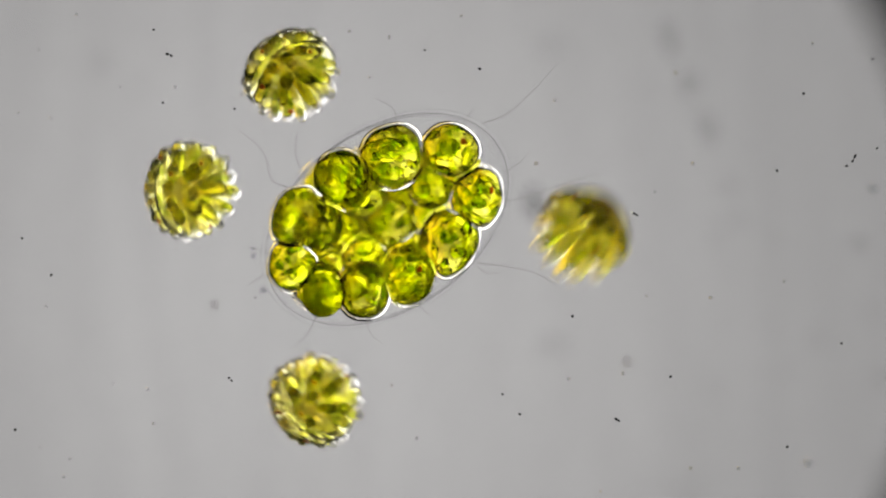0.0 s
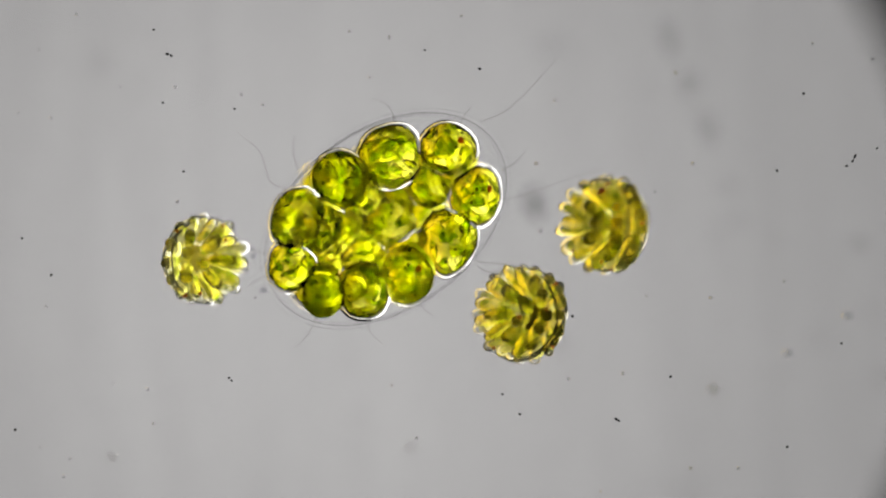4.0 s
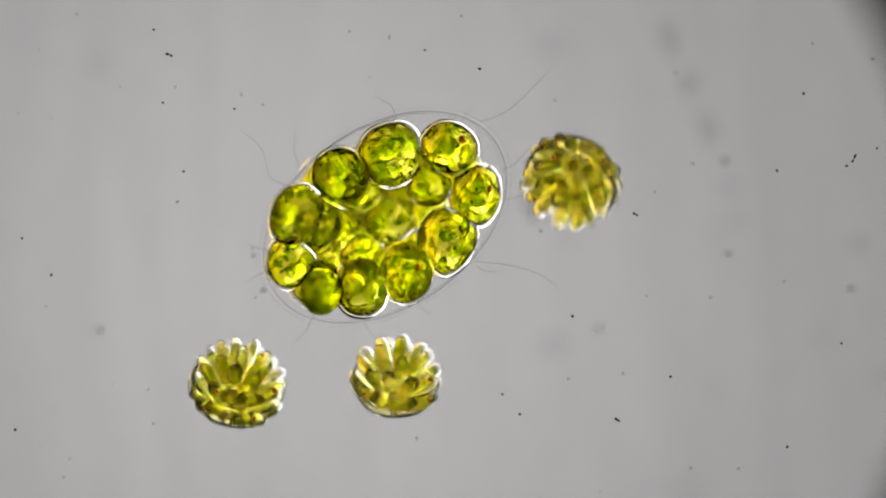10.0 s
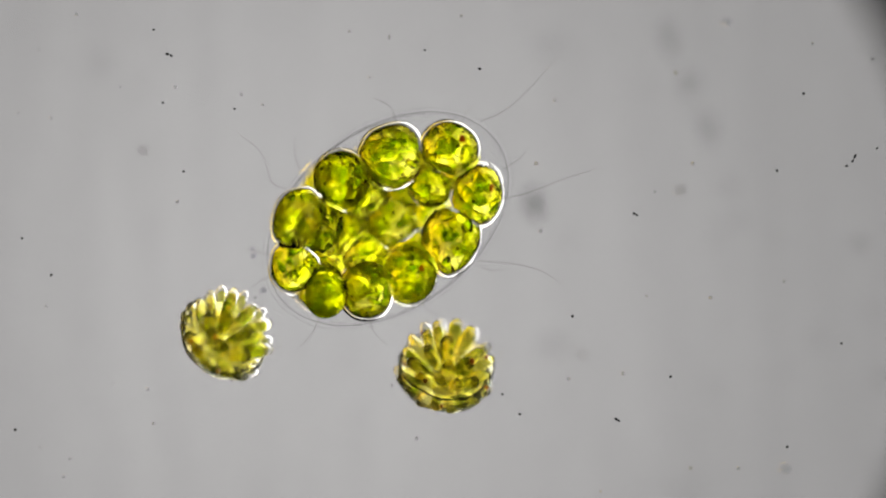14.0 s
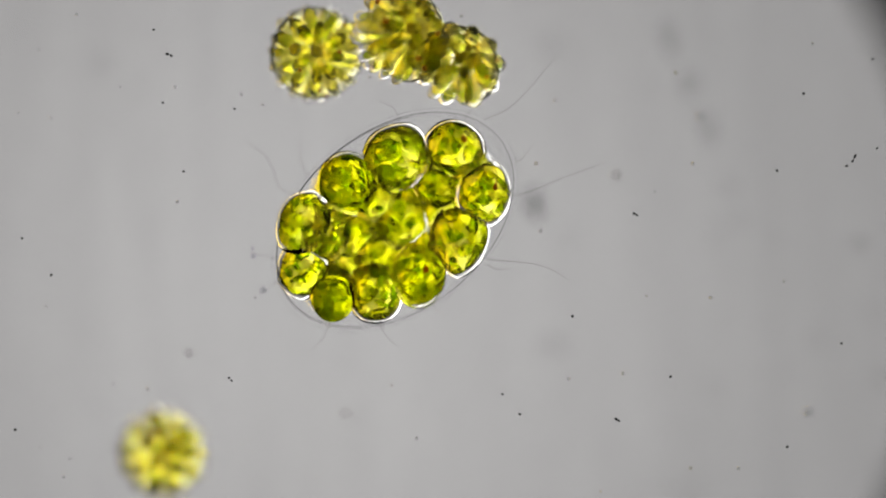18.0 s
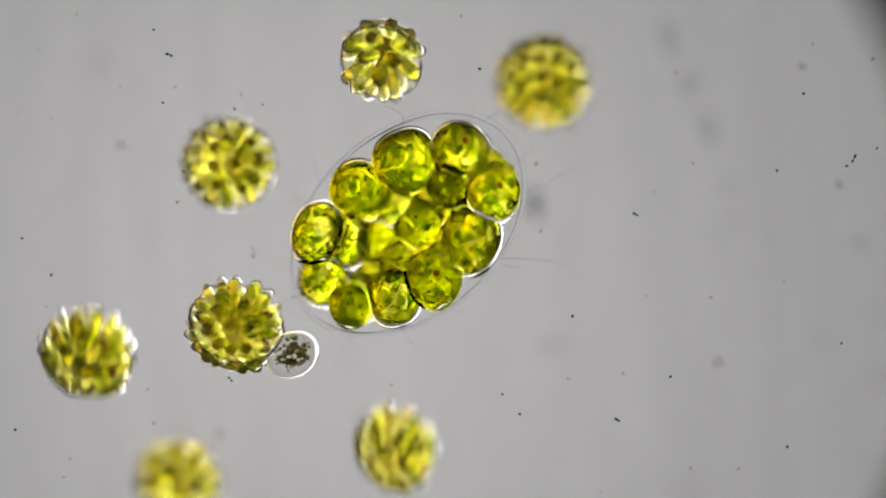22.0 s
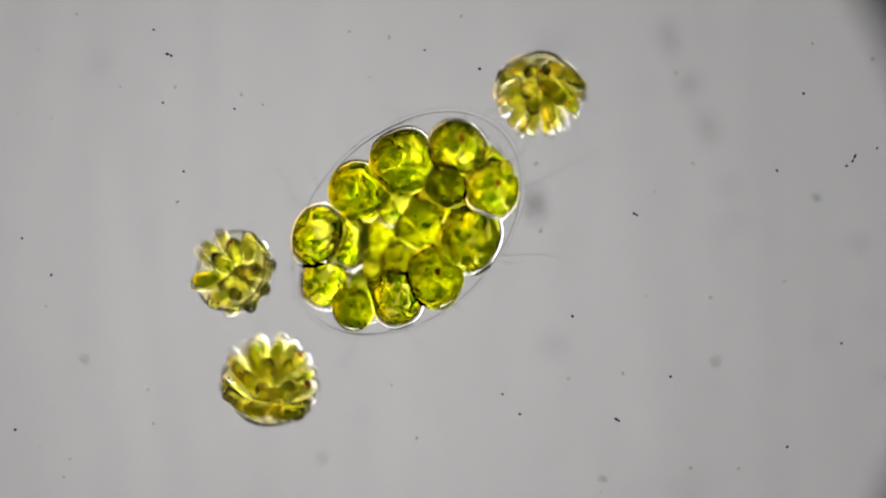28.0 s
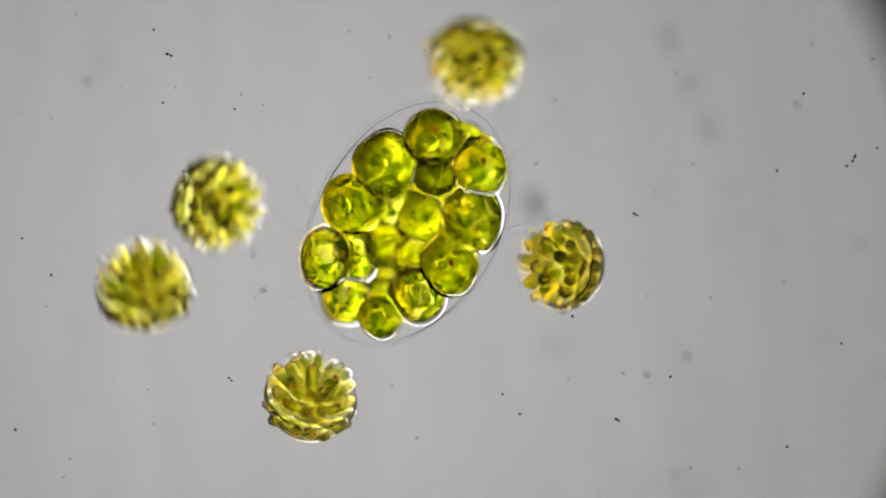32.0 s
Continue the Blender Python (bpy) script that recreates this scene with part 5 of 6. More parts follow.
        (23.6, pose(-0.0818, 0.0279, -0.0206, 15, -17, 90)), (23.8, pose(-0.0793, 0.0304, -0.0208, 11, -26, 99)), (24, pose(-0.0737, 0.0346, -0.0210, 5, -30, 110)),
        (24.2, pose(-0.0760, 0.0344, -0.0194, -2, -32, 122)), (24.4, pose(-0.0751, 0.0385, -0.0178, -14, -34, 135)), (24.5, pose(-0.0824, 0.0417, -0.0170, -21, -35, 141)),
        (24.6, pose(-0.0881, 0.0605, -0.0162, -30, -35, 148)), (24.8, pose(-0.1177, 0.1171, -0.0146, -46, -32, 161)), (25.2, pose(-0.1278, 0.1150, -0.0130, -67, -15, 174)),
        (25.4, pose(-0.1075, 0.0628, -0.0130, -70, -6, 178)), (25.5, pose(-0.0571, 0.0677, -0.0130, -70, -1, 180)), (26.5, pose(-0.0330, 0.0747, -0.0130, -37, 34, -143)),
        (27.5, pose(-0.0130, 0.0758, -0.0130, 4, 30, -82)), (27.6, pose(-0.0286, 0.0734, -0.0130, 6, 29, -76)), (27.8, pose(-0.0253, 0.0855, -0.0130, 6, 25, -65)),
        (28, pose(-0.0451, 0.1210, -0.0130, -2, 20, -54)), (28.1, pose(-0.1880, 0.1089, -0.0114, -10, 19, -48)), (28.2, pose(-0.1898, -0.0118, -0.0098, -20, 19, -43)),
        (28.4, pose(-0.1315, -0.0649, -0.0066, -42, 25, -34)), (28.5, pose(-0.1147, -0.0921, -0.0050, -51, 30, -31)), (28.6, pose(-0.0930, -0.1060, -0.0034, -57, 35, -30)),
        (28.8, pose(-0.0663, -0.0459, -0.0002, -65, 45, -28)), (29, pose(-0.0117, -0.0597, 0.0030, -64, 54, -23)), (29.2, pose(0.0258, -0.0378, 0.0030, -47, 60, -5)),
        (29.4, pose(0.0395, -0.0249, 0.0030, -20, 54, 23)), (29.6, pose(0.0330, -0.0281, 0.0030, -5, 38, 42)), (29.8, pose(0.0290, -0.0305, 0.0030, -1, 25, 55)),
        (30, pose(0.0167, -0.0441, 0.0030, 2, 20, 66)), (30.2, pose(-0.0159, -0.0525, 0.0030, 4, 24, 76)), (30.4, pose(-0.0258, -0.0525, 0.0030, 6, 34, 88)),
        (30.6, pose(-0.0204, -0.0501, 0.0030, 14, 47, 104)), (30.8, pose(-0.0159, -0.0519, 0.0030, 32, 55, 126)), (31, pose(-0.0052, -0.0523, 0.0030, 47, 52, 144)),
        (31.2, pose(-0.0064, -0.0519, 0.0030, 52, 43, 151)), (31.4, pose(-0.0135, -0.0519, 0.0030, 51, 32, 154)), (31.6, pose(-0.0210, -0.0531, 0.0022, 49, 21, 157)),
        (31.8, pose(-0.0386, -0.0525, 0.0006, 46, 11, 161)), (32, pose(-0.0468, -0.0524, -0.0010, 45, 3, 167)),
    ])
    walk(bundle_n, [
        (0, pose(0.1943, -0.0400, -0.0110, -0, -70, 0)), (0.75, pose(0.1897, -0.0401, -0.0145, -63, -42, 71)), (1.5, pose(0.1850, -0.0402, -0.0180, -70, 0, 90)),
        (1.8, pose(0.1339, -0.0342, -0.0194, -69, 17, 96)), (2, pose(0.0750, 0.0046, -0.0203, -67, 28, 101)), (2.2, pose(0.0719, -0.0039, -0.0213, -56, 38, 110)),
        (2.4, pose(0.0662, 0.0009, -0.0222, -22, 36, 128)), (2.6, pose(0.0605, -0.0007, -0.0231, 19, 12, 132)), (2.8, pose(0.0859, 0.0067, -0.0241, 39, -6, 133)),
        (3, pose(0.0732, -0.0032, -0.0250, 42, -18, 139)), (3.2, pose(0.1036, -0.0831, -0.0183, 39, -25, 149)), (3.3, pose(0.1101, -0.1147, -0.0150, 36, -28, 154)),
        (3.8, pose(0.1100, -0.1368, -0.0124, 21, -40, -172)), (4.5, pose(0.0092, -0.1365, -0.0088, -7, -44, -114)), (5.2, pose(-0.0911, -0.1362, -0.0051, -34, -36, -59)),
        (5.6, pose(-0.0910, -0.1140, -0.0031, -45, -24, -34)), (5.8, pose(-0.0858, -0.0799, -0.0020, -48, -16, -24)), (6, pose(-0.0762, -0.0708, -0.0010, -50, -7, -16)),
        (6.2, pose(-0.1020, -0.0467, -0.0014, -50, 2, -8)), (6.4, pose(-0.0874, -0.0468, -0.0019, -48, 11, -0)), (6.5, pose(-0.0704, -0.0711, -0.0021, -47, 16, 4)),
        (6.6, pose(-0.0437, -0.0816, -0.0023, -45, 20, 8)), (6.8, pose(-0.0389, -0.0914, -0.0027, -41, 28, 18)), (7, pose(-0.0349, -0.1160, -0.0032, -33, 34, 30)),
        (8, pose(-0.1973, -0.1282, -0.0053, 15, 31, 103)), (9, pose(-0.1976, -0.0440, -0.0075, 8, -5, 158)), (10, pose(-0.1978, 0.0404, -0.0096, -26, 15, -144)),
        (11, pose(-0.1980, 0.1250, -0.0118, 5, 50, -82)), (11.75, pose(-0.1358, 0.1231, -0.0134, 50, 33, -24)), (12.5, pose(-0.0734, 0.1212, -0.0150, 60, -4, 3)),
        (12.6, pose(-0.0726, 0.0572, -0.0154, 60, -10, 6)), (12.8, pose(-0.0832, 0.0401, -0.0163, 63, -21, 10)), (13, pose(-0.0998, -0.0179, -0.0172, 66, -33, 13)),
        (13.2, pose(-0.0114, -0.0831, -0.0181, 61, -43, 21)), (13.4, pose(0.0220, -0.0611, -0.0190, 52, -52, 33)), (13.5, pose(0.0356, -0.1109, -0.0187, 46, -56, 41)),
        (13.6, pose(0.0436, -0.1190, -0.0185, 37, -59, 51)), (14.3, pose(-0.0977, -0.1391, -0.0167, -16, -46, 128)), (15, pose(-0.1984, -0.0522, -0.0149, -8, -25, -180)),
        (15.7, pose(-0.1942, 0.0687, -0.0131, -8, -33, -132)), (16.5, pose(-0.0635, 0.0571, -0.0110, -33, -24, -77)), (16.8, pose(-0.0730, 0.0503, -0.0050, -38, -14, -62)),
        (17, pose(-0.0744, 0.0432, -0.0010, -40, -6, -52)), (17.2, pose(-0.0711, 0.0518, 0.0015, -33, 2, -43)), (17.4, pose(-0.0524, 0.0630, 0.0040, -12, 5, -31)),
        (17.6, pose(-0.0258, 0.0686, 0.0065, 17, -4, -22)), (17.8, pose(-0.0089, 0.0685, 0.0090, 35, -17, -16)), (18, pose(0.0056, 0.0644, 0.0070, 37, -28, -8)),
        (18.2, pose(0.0136, 0.0622, 0.0050, 26, -33, 4)), (18.4, pose(0.0298, 0.0477, 0.0030, 8, -32, 19)), (18.6, pose(0.0371, 0.0316, 0.0027, -10, -24, 31)),
        (18.8, pose(0.0419, 0.0138, 0.0025, -21, -13, 40)), (19, pose(0.0368, -0.0068, 0.0022, -25, -5, 50)), (19.2, pose(0.0322, -0.0111, 0.0019, -27, -0, 61)),
        (19.4, pose(0.0363, -0.0087, 0.0017, -30, 5, 72)), (19.6, pose(0.0363, -0.0063, 0.0014, -33, 11, 83)), (19.8, pose(0.0411, -0.0023, 0.0011, -35, 18, 93)),
        (20, pose(0.0416, -0.0014, 0.0009, -33, 25, 103)), (20.2, pose(0.0403, -0.0007, 0.0006, -30, 31, 115)), (20.4, pose(0.0403, -0.0063, 0.0003, -31, 39, 126)),
        (20.6, pose(0.0395, -0.0095, 0.0001, -31, 49, 137)), (20.8, pose(0.0436, 0.0017, -0.0002, -25, 59, 150)), (21, pose(0.0508, 0.0166, -0.0005, -6, 65, 174)),
        (21.2, pose(0.0500, 0.0397, -0.0007, 14, 60, -160)), (21.4, pose(0.0363, 0.0462, -0.0010, 16, 49, -143)), (21.5, pose(0.0202, 0.0680, -0.0010, 13, 43, -135)),
        (21.6, pose(0.0072, 0.0737, -0.0011, 9, 39, -128)), (21.8, pose(-0.0121, 0.0697, -0.0011, 4, 35, -113)), (22, pose(-0.0219, 0.0667, -0.0012, 7, 34, -98)),
        (22.2, pose(-0.0211, 0.0681, -0.0012, 14, 33, -84)), (22.4, pose(-0.0187, 0.0681, -0.0013, 21, 31, -70)), (22.6, pose(-0.0041, 0.0689, -0.0014, 27, 28, -56)),
        (22.8, pose(-0.0025, 0.0673, -0.0014, 32, 24, -44)), (23, pose(-0.0098, 0.0647, -0.0015, 36, 18, -33)), (23.2, pose(-0.0146, 0.0640, -0.0015, 37, 11, -22)),
        (23.4, pose(-0.0268, 0.0640, -0.0016, 36, 5, -11)), (23.6, pose(-0.0397, 0.0592, -0.0017, 33, 1, 0)), (23.8, pose(-0.0437, 0.0560, -0.0017, 31, -3, 12)),
        (24, pose(-0.0348, 0.0653, -0.0018, 29, -7, 23)), (24.2, pose(-0.0356, 0.0608, -0.0018, 22, -12, 34)), (24.4, pose(-0.0429, 0.0608, -0.0019, 6, -9, 47)),
        (24.6, pose(-0.0421, 0.0592, -0.0020, -11, 1, 57)), (24.8, pose(-0.0559, 0.0535, -0.0020, -21, 14, 65)), (25, pose(-0.0793, 0.0386, -0.0021, -21, 22, 75)),
        (25.2, pose(-0.0931, 0.0268, -0.0022, -16, 26, 87)), (25.4, pose(-0.1012, 0.0058, -0.0022, -10, 28, 101)), (25.5, pose(-0.0996, 0.0001, -0.0022, -7, 29, 107)),
        (26.5, pose(-0.0910, -0.0118, -0.0025, 20, 25, 176)), (27.5, pose(-0.0801, -0.0242, -0.0028, 34, 3, -126)), (27.6, pose(-0.0793, -0.0120, -0.0029, 35, -0, -121)),
        (27.8, pose(-0.0721, -0.0104, -0.0029, 34, -7, -111)), (28, pose(-0.0749, -0.0078, -0.0030, 33, -13, -100)), (28.2, pose(-0.0826, 0.0082, -0.0031, 30, -19, -90)),
        (28.4, pose(-0.1851, 0.0082, -0.0032, 25, -25, -78)), (29.3, pose(-0.1892, 0.0132, -0.0037, -8, -34, -16)), (30.2, pose(-0.1932, 0.0183, -0.0041, -32, -14, 39)),
        (31.1, pose(-0.1973, 0.0233, -0.0046, -31, 16, 85)), (32, pose(-0.2014, 0.0283, -0.0050, -5, 35, 142)),
    ])
    walk(bundle_j, [
        (0, pose(-0.2025, -0.0522, -0.0150, 0, 80, 0)), (1.08, pose(-0.2002, -0.0522, -0.0153, -79, 25, -85)), (2.17, pose(-0.1978, -0.0522, -0.0156, -77, -39, -98)),
        (3.25, pose(-0.1955, -0.0522, -0.0159, 56, -72, 123)), (4.33, pose(-0.1932, -0.0522, -0.0162, 80, -10, 92)), (5.42, pose(-0.1909, -0.0522, -0.0165, 73, 54, 76)),
        (6.5, pose(-0.1885, -0.0522, -0.0169, -71, 59, -73)), (6.8, pose(-0.1158, -0.0643, -0.0169, -77, 41, -81)), (7, pose(-0.1239, -0.0755, -0.0170, -78, 29, -84)),
        (7.2, pose(-0.1381, -0.1149, -0.0171, -79, 18, -88)), (7.7, pose(-0.1382, -0.1432, -0.0175, -77, -7, -109)), (8.6, pose(0.1931, -0.1372, -0.0181, -72, -47, 179)),
        (9.1, pose(0.1770, -0.0725, -0.0184, -52, -74, 143)), (9.2, pose(0.1436, -0.0628, -0.0185, -34, -78, 125)), (9.3, pose(0.1244, -0.1129, -0.0185, -5, -80, 95)),
        (10, pose(0.1245, -0.1373, -0.0190, 72, -48, 8)), (11.2, pose(0.2035, -0.1373, -0.0198, 73, 15, -31)), (12, pose(0.2015, -0.0322, -0.0203, 56, 54, -70)),
        (12.7, pose(0.1853, 0.0386, -0.0208, -22, 68, -163)), (13, pose(0.0507, -0.0028, -0.0210, -50, 57, 165)), (13.2, pose(0.0359, -0.0555, -0.0209, -56, 47, 154)),
        (13.4, pose(0.0711, -0.0513, -0.0207, -52, 37, 146)), (13.5, pose(0.1014, -0.1000, -0.0207, -47, 32, 142)), (13.7, pose(0.1246, -0.1151, -0.0205, -29, 28, 128)),
        (14.3, pose(0.1038, -0.1130, -0.0201, -5, 48, 86)), (14.5, pose(0.1038, -0.0959, -0.0200, -17, 48, 68)), (14.8, pose(0.1037, -0.1171, -0.0198, -33, 40, 45)),
        (15.84, pose(0.0896, -0.1202, -0.0191, -50, -2, -5)), (16.88, pose(0.0756, -0.1234, -0.0184, -30, -41, -59)), (17.92, pose(0.0616, -0.1266, -0.0176, 28, -43, -148)),
        (18.96, pose(0.0475, -0.1299, -0.0169, 51, -6, 155)), (20, pose(0.0335, -0.1330, -0.0162, 40, 38, 106)), (20.9, pose(0.0265, -0.1228, -0.0156, -15, 53, 28)),
        (21.8, pose(0.0194, -0.1127, -0.0150, -52, 21, -29)), (22, pose(-0.0169, -0.0715, -0.0183, -54, 11, -37)), (22.2, pose(0.0154, -0.0465, -0.0217, -50, 2, -44)),
        (22.4, pose(-0.0099, -0.0605, -0.0250, -37, -5, -54)), (22.5, pose(0.0098, -0.0843, -0.0267, -29, -6, -60)), (22.6, pose(0.0656, -0.0877, -0.0283, -21, -6, -67)),
        (22.8, pose(0.1274, -0.0575, -0.0317, -9, -2, -80)), (23, pose(0.0795, -0.0486, -0.0300, -5, -0, -92)), (23.2, pose(0.0279, -0.0681, -0.0316, -4, -3, -104)),
        (23.4, pose(0.0032, -0.1156, -0.0282, -0, -9, -116)), (24.2, pose(-0.0190, -0.1127, -0.0147, 37, -9, -169)), (24.4, pose(-0.0179, -0.0674, -0.0119, 40, -1, -179)),
        (24.6, pose(-0.0285, -0.0518, -0.0096, 40, 7, 172)), (24.8, pose(-0.0285, -0.0509, -0.0073, 38, 14, 163)), (25, pose(-0.0148, -0.0519, -0.0050, 35, 21, 153)),
        (25.2, pose(0.0008, -0.0582, -0.0050, 30, 28, 141)), (25.4, pose(0.0096, -0.0468, -0.0050, 24, 33, 129)), (25.5, pose(-0.0049, -0.0542, -0.0050, 20, 35, 122)),
        (26.2, pose(-0.0048, -0.1161, -0.0050, -13, 38, 69)), (27.36, pose(-0.0048, -0.1193, -0.0050, -40, 3, 3)), (28.52, pose(-0.0048, -0.1225, -0.0050, -19, -36, -59)),
        (29.68, pose(-0.0048, -0.1257, -0.0050, 31, -27, -143)), (30.84, pose(-0.0048, -0.1290, -0.0050, 37, 15, 161)), (32, pose(-0.0048, -0.1322, -0.0050, -3, 40, 85)),
    ])
    walk(bundle_s, [
        (0, pose(-0.0569, -0.1319, -0.0010, -55, 0, -0)), (1.14, pose(-0.0569, -0.1310, -0.0009, -28, 50, 55)), (2.28, pose(-0.0569, -0.1301, -0.0008, 46, 34, 152)),
        (3.42, pose(-0.0569, -0.1292, -0.0007, 52, -20, -165)), (4.56, pose(-0.0569, -0.1283, -0.0006, -5, -55, -84)), (5.69, pose(-0.0569, -0.1274, -0.0005, -54, -15, -11)),
        (6.83, pose(-0.0569, -0.1265, -0.0005, -43, 39, 34)), (7.97, pose(-0.0569, -0.1257, -0.0004, 34, 46, 133)), (9.11, pose(-0.0569, -0.1247, -0.0003, 55, -5, -176)),
        (10.25, pose(-0.0568, -0.1238, -0.0002, 20, -52, -115)), (11.39, pose(-0.0568, -0.1229, -0.0001, -49, -29, -23)), (12.53, pose(-0.0568, -0.1220, 0.0000, -51, 26, 20)),
        (13.67, pose(-0.0568, -0.1211, 0.0001, 14, 54, 107)), (14.81, pose(-0.0568, -0.1202, 0.0002, 54, 9, 173)), (15.94, pose(-0.0568, -0.1193, 0.0003, 38, -43, -139)),
        (17.08, pose(-0.0568, -0.1184, 0.0004, -39, -42, -40)), (18.22, pose(-0.0568, -0.1175, 0.0005, -54, 11, 8)), (19.36, pose(-0.0568, -0.1166, 0.0005, -12, 54, 76)),
        (20.5, pose(-0.0568, -0.1157, 0.0006, 51, 24, 162)), (20.8, pose(-0.0582, -0.0846, 0.0007, 54, 10, 173)), (21, pose(-0.0517, -0.0517, 0.0007, 55, 0, 180)),
        (21.2, pose(-0.0590, -0.0427, 0.0007, 52, -10, -174)), (21.4, pose(-0.0655, -0.0394, 0.0007, 44, -20, -166)), (21.6, pose(-0.0719, -0.0306, 0.0007, 33, -27, -156)),
        (21.8, pose(-0.0735, -0.0282, 0.0007, 20, -31, -143)), (22, pose(-0.0732, -0.0268, 0.0008, 11, -34, -129)), (22.2, pose(-0.0695, -0.0346, 0.0008, -1, -35, -114)),
        (22.4, pose(-0.0671, -0.0370, 0.0008, -18, -33, -100)), (22.6, pose(-0.0623, -0.0427, 0.0008, -35, -26, -89)), (22.8, pose(-0.0525, -0.0483, 0.0008, -46, -16, -81)),
        (23, pose(-0.0388, -0.0538, 0.0008, -50, -6, -75)), (23.2, pose(-0.0251, -0.0540, 0.0009, -46, 2, -65)), (23.4, pose(-0.0203, -0.0531, 0.0009, -36, 4, -52)),
        (23.6, pose(-0.0025, -0.0523, 0.0009, -26, 1, -37)), (23.8, pose(-0.0065, -0.0556, 0.0009, -20, -4, -23)), (24, pose(-0.0232, -0.0578, 0.0009, -20, -4, -10)),
        (24.2, pose(-0.0461, -0.0540, 0.0009, -21, 6, -1)), (24.4, pose(-0.0606, -0.0418, 0.0010, -22, 26, 3)), (24.6, pose(-0.0719, -0.0338, 0.0010, -18, 51, 7)),
        (24.8, pose(-0.0727, -0.0362, 0.0010, 6, 69, 28)), (25, pose(-0.0612, -0.0428, 0.0010, 44, 69, 66)), (25.2, pose(-0.0501, -0.0435, 0.0006, 59, 59, 83)),
        (25.5, pose(-0.0517, -0.0403, 0.0000, 67, 44, 97)), (26.5, pose(-0.0408, -0.0518, -0.0020, 64, -3, 140)), (27.5, pose(-0.0308, -0.0582, -0.0040, 49, -41, -164)),
        (27.6, pose(-0.0325, -0.0558, -0.0042, 45, -45, -158)), (27.8, pose(-0.0486, -0.0525, -0.0046, 36, -52, -143)), (28, pose(-0.0614, -0.0469, -0.0050, 21, -58, -125)),
        (28.2, pose(-0.0778, -0.0339, -0.0052, -17, -52, -105)), (28.4, pose(-0.0859, -0.0128, -0.0054, -50, -34, -109)), (28.5, pose(-0.0800, 0.0172, -0.0055, -56, -28, -108)),
        (28.6, pose(-0.0730, 0.0406, -0.0056, -57, -20, -108)), (28.8, pose(-0.0470, 0.0601, -0.0058, -60, 3, -129)), (29, pose(-0.0429, 0.0574, -0.0060, -63, 22, -139)),
        (29.2, pose(-0.0503, 0.0512, -0.0062, -58, 30, -127)), (29.4, pose(-0.0641, 0.0431, -0.0064, -51, 31, -105)), (29.5, pose(-0.0727, 0.0307, -0.0065, -48, 30, -93)),
        (29.6, pose(-0.0763, 0.0213, -0.0066, -47, 29, -81)), (29.8, pose(-0.0795, -0.0023, -0.0068, -47, 31, -61)), (30, pose(-0.0751, -0.0098, -0.0070, -44, 37, -48)),
        (30.2, pose(-0.0728, -0.0236, -0.0098, -32, 42, -33)), (30.4, pose(-0.0717, -0.0272, -0.0126, -15, 37, -14)), (30.6, pose(-0.0682, -0.0371, -0.0154, -3, 25, 1)),
        (30.8, pose(-0.0635, -0.0468, -0.0182, 2, 14, 14)), (31, pose(-0.0503, -0.0549, -0.0210, 4, 9, 26)), (31.2, pose(-0.0511, -0.0611, -0.0186, 2, 9, 38)),
        (31.4, pose(-0.0743, -0.0676, -0.0162, -7, 15, 49)), (31.6, pose(-0.0946, -0.0798, -0.0138, -16, 25, 59)), (31.8, pose(-0.0944, -0.0578, -0.0114, -19, 37, 69)),
        (32, pose(-0.1063, -0.0132, -0.0090, -12, 44, 83)),
    ])
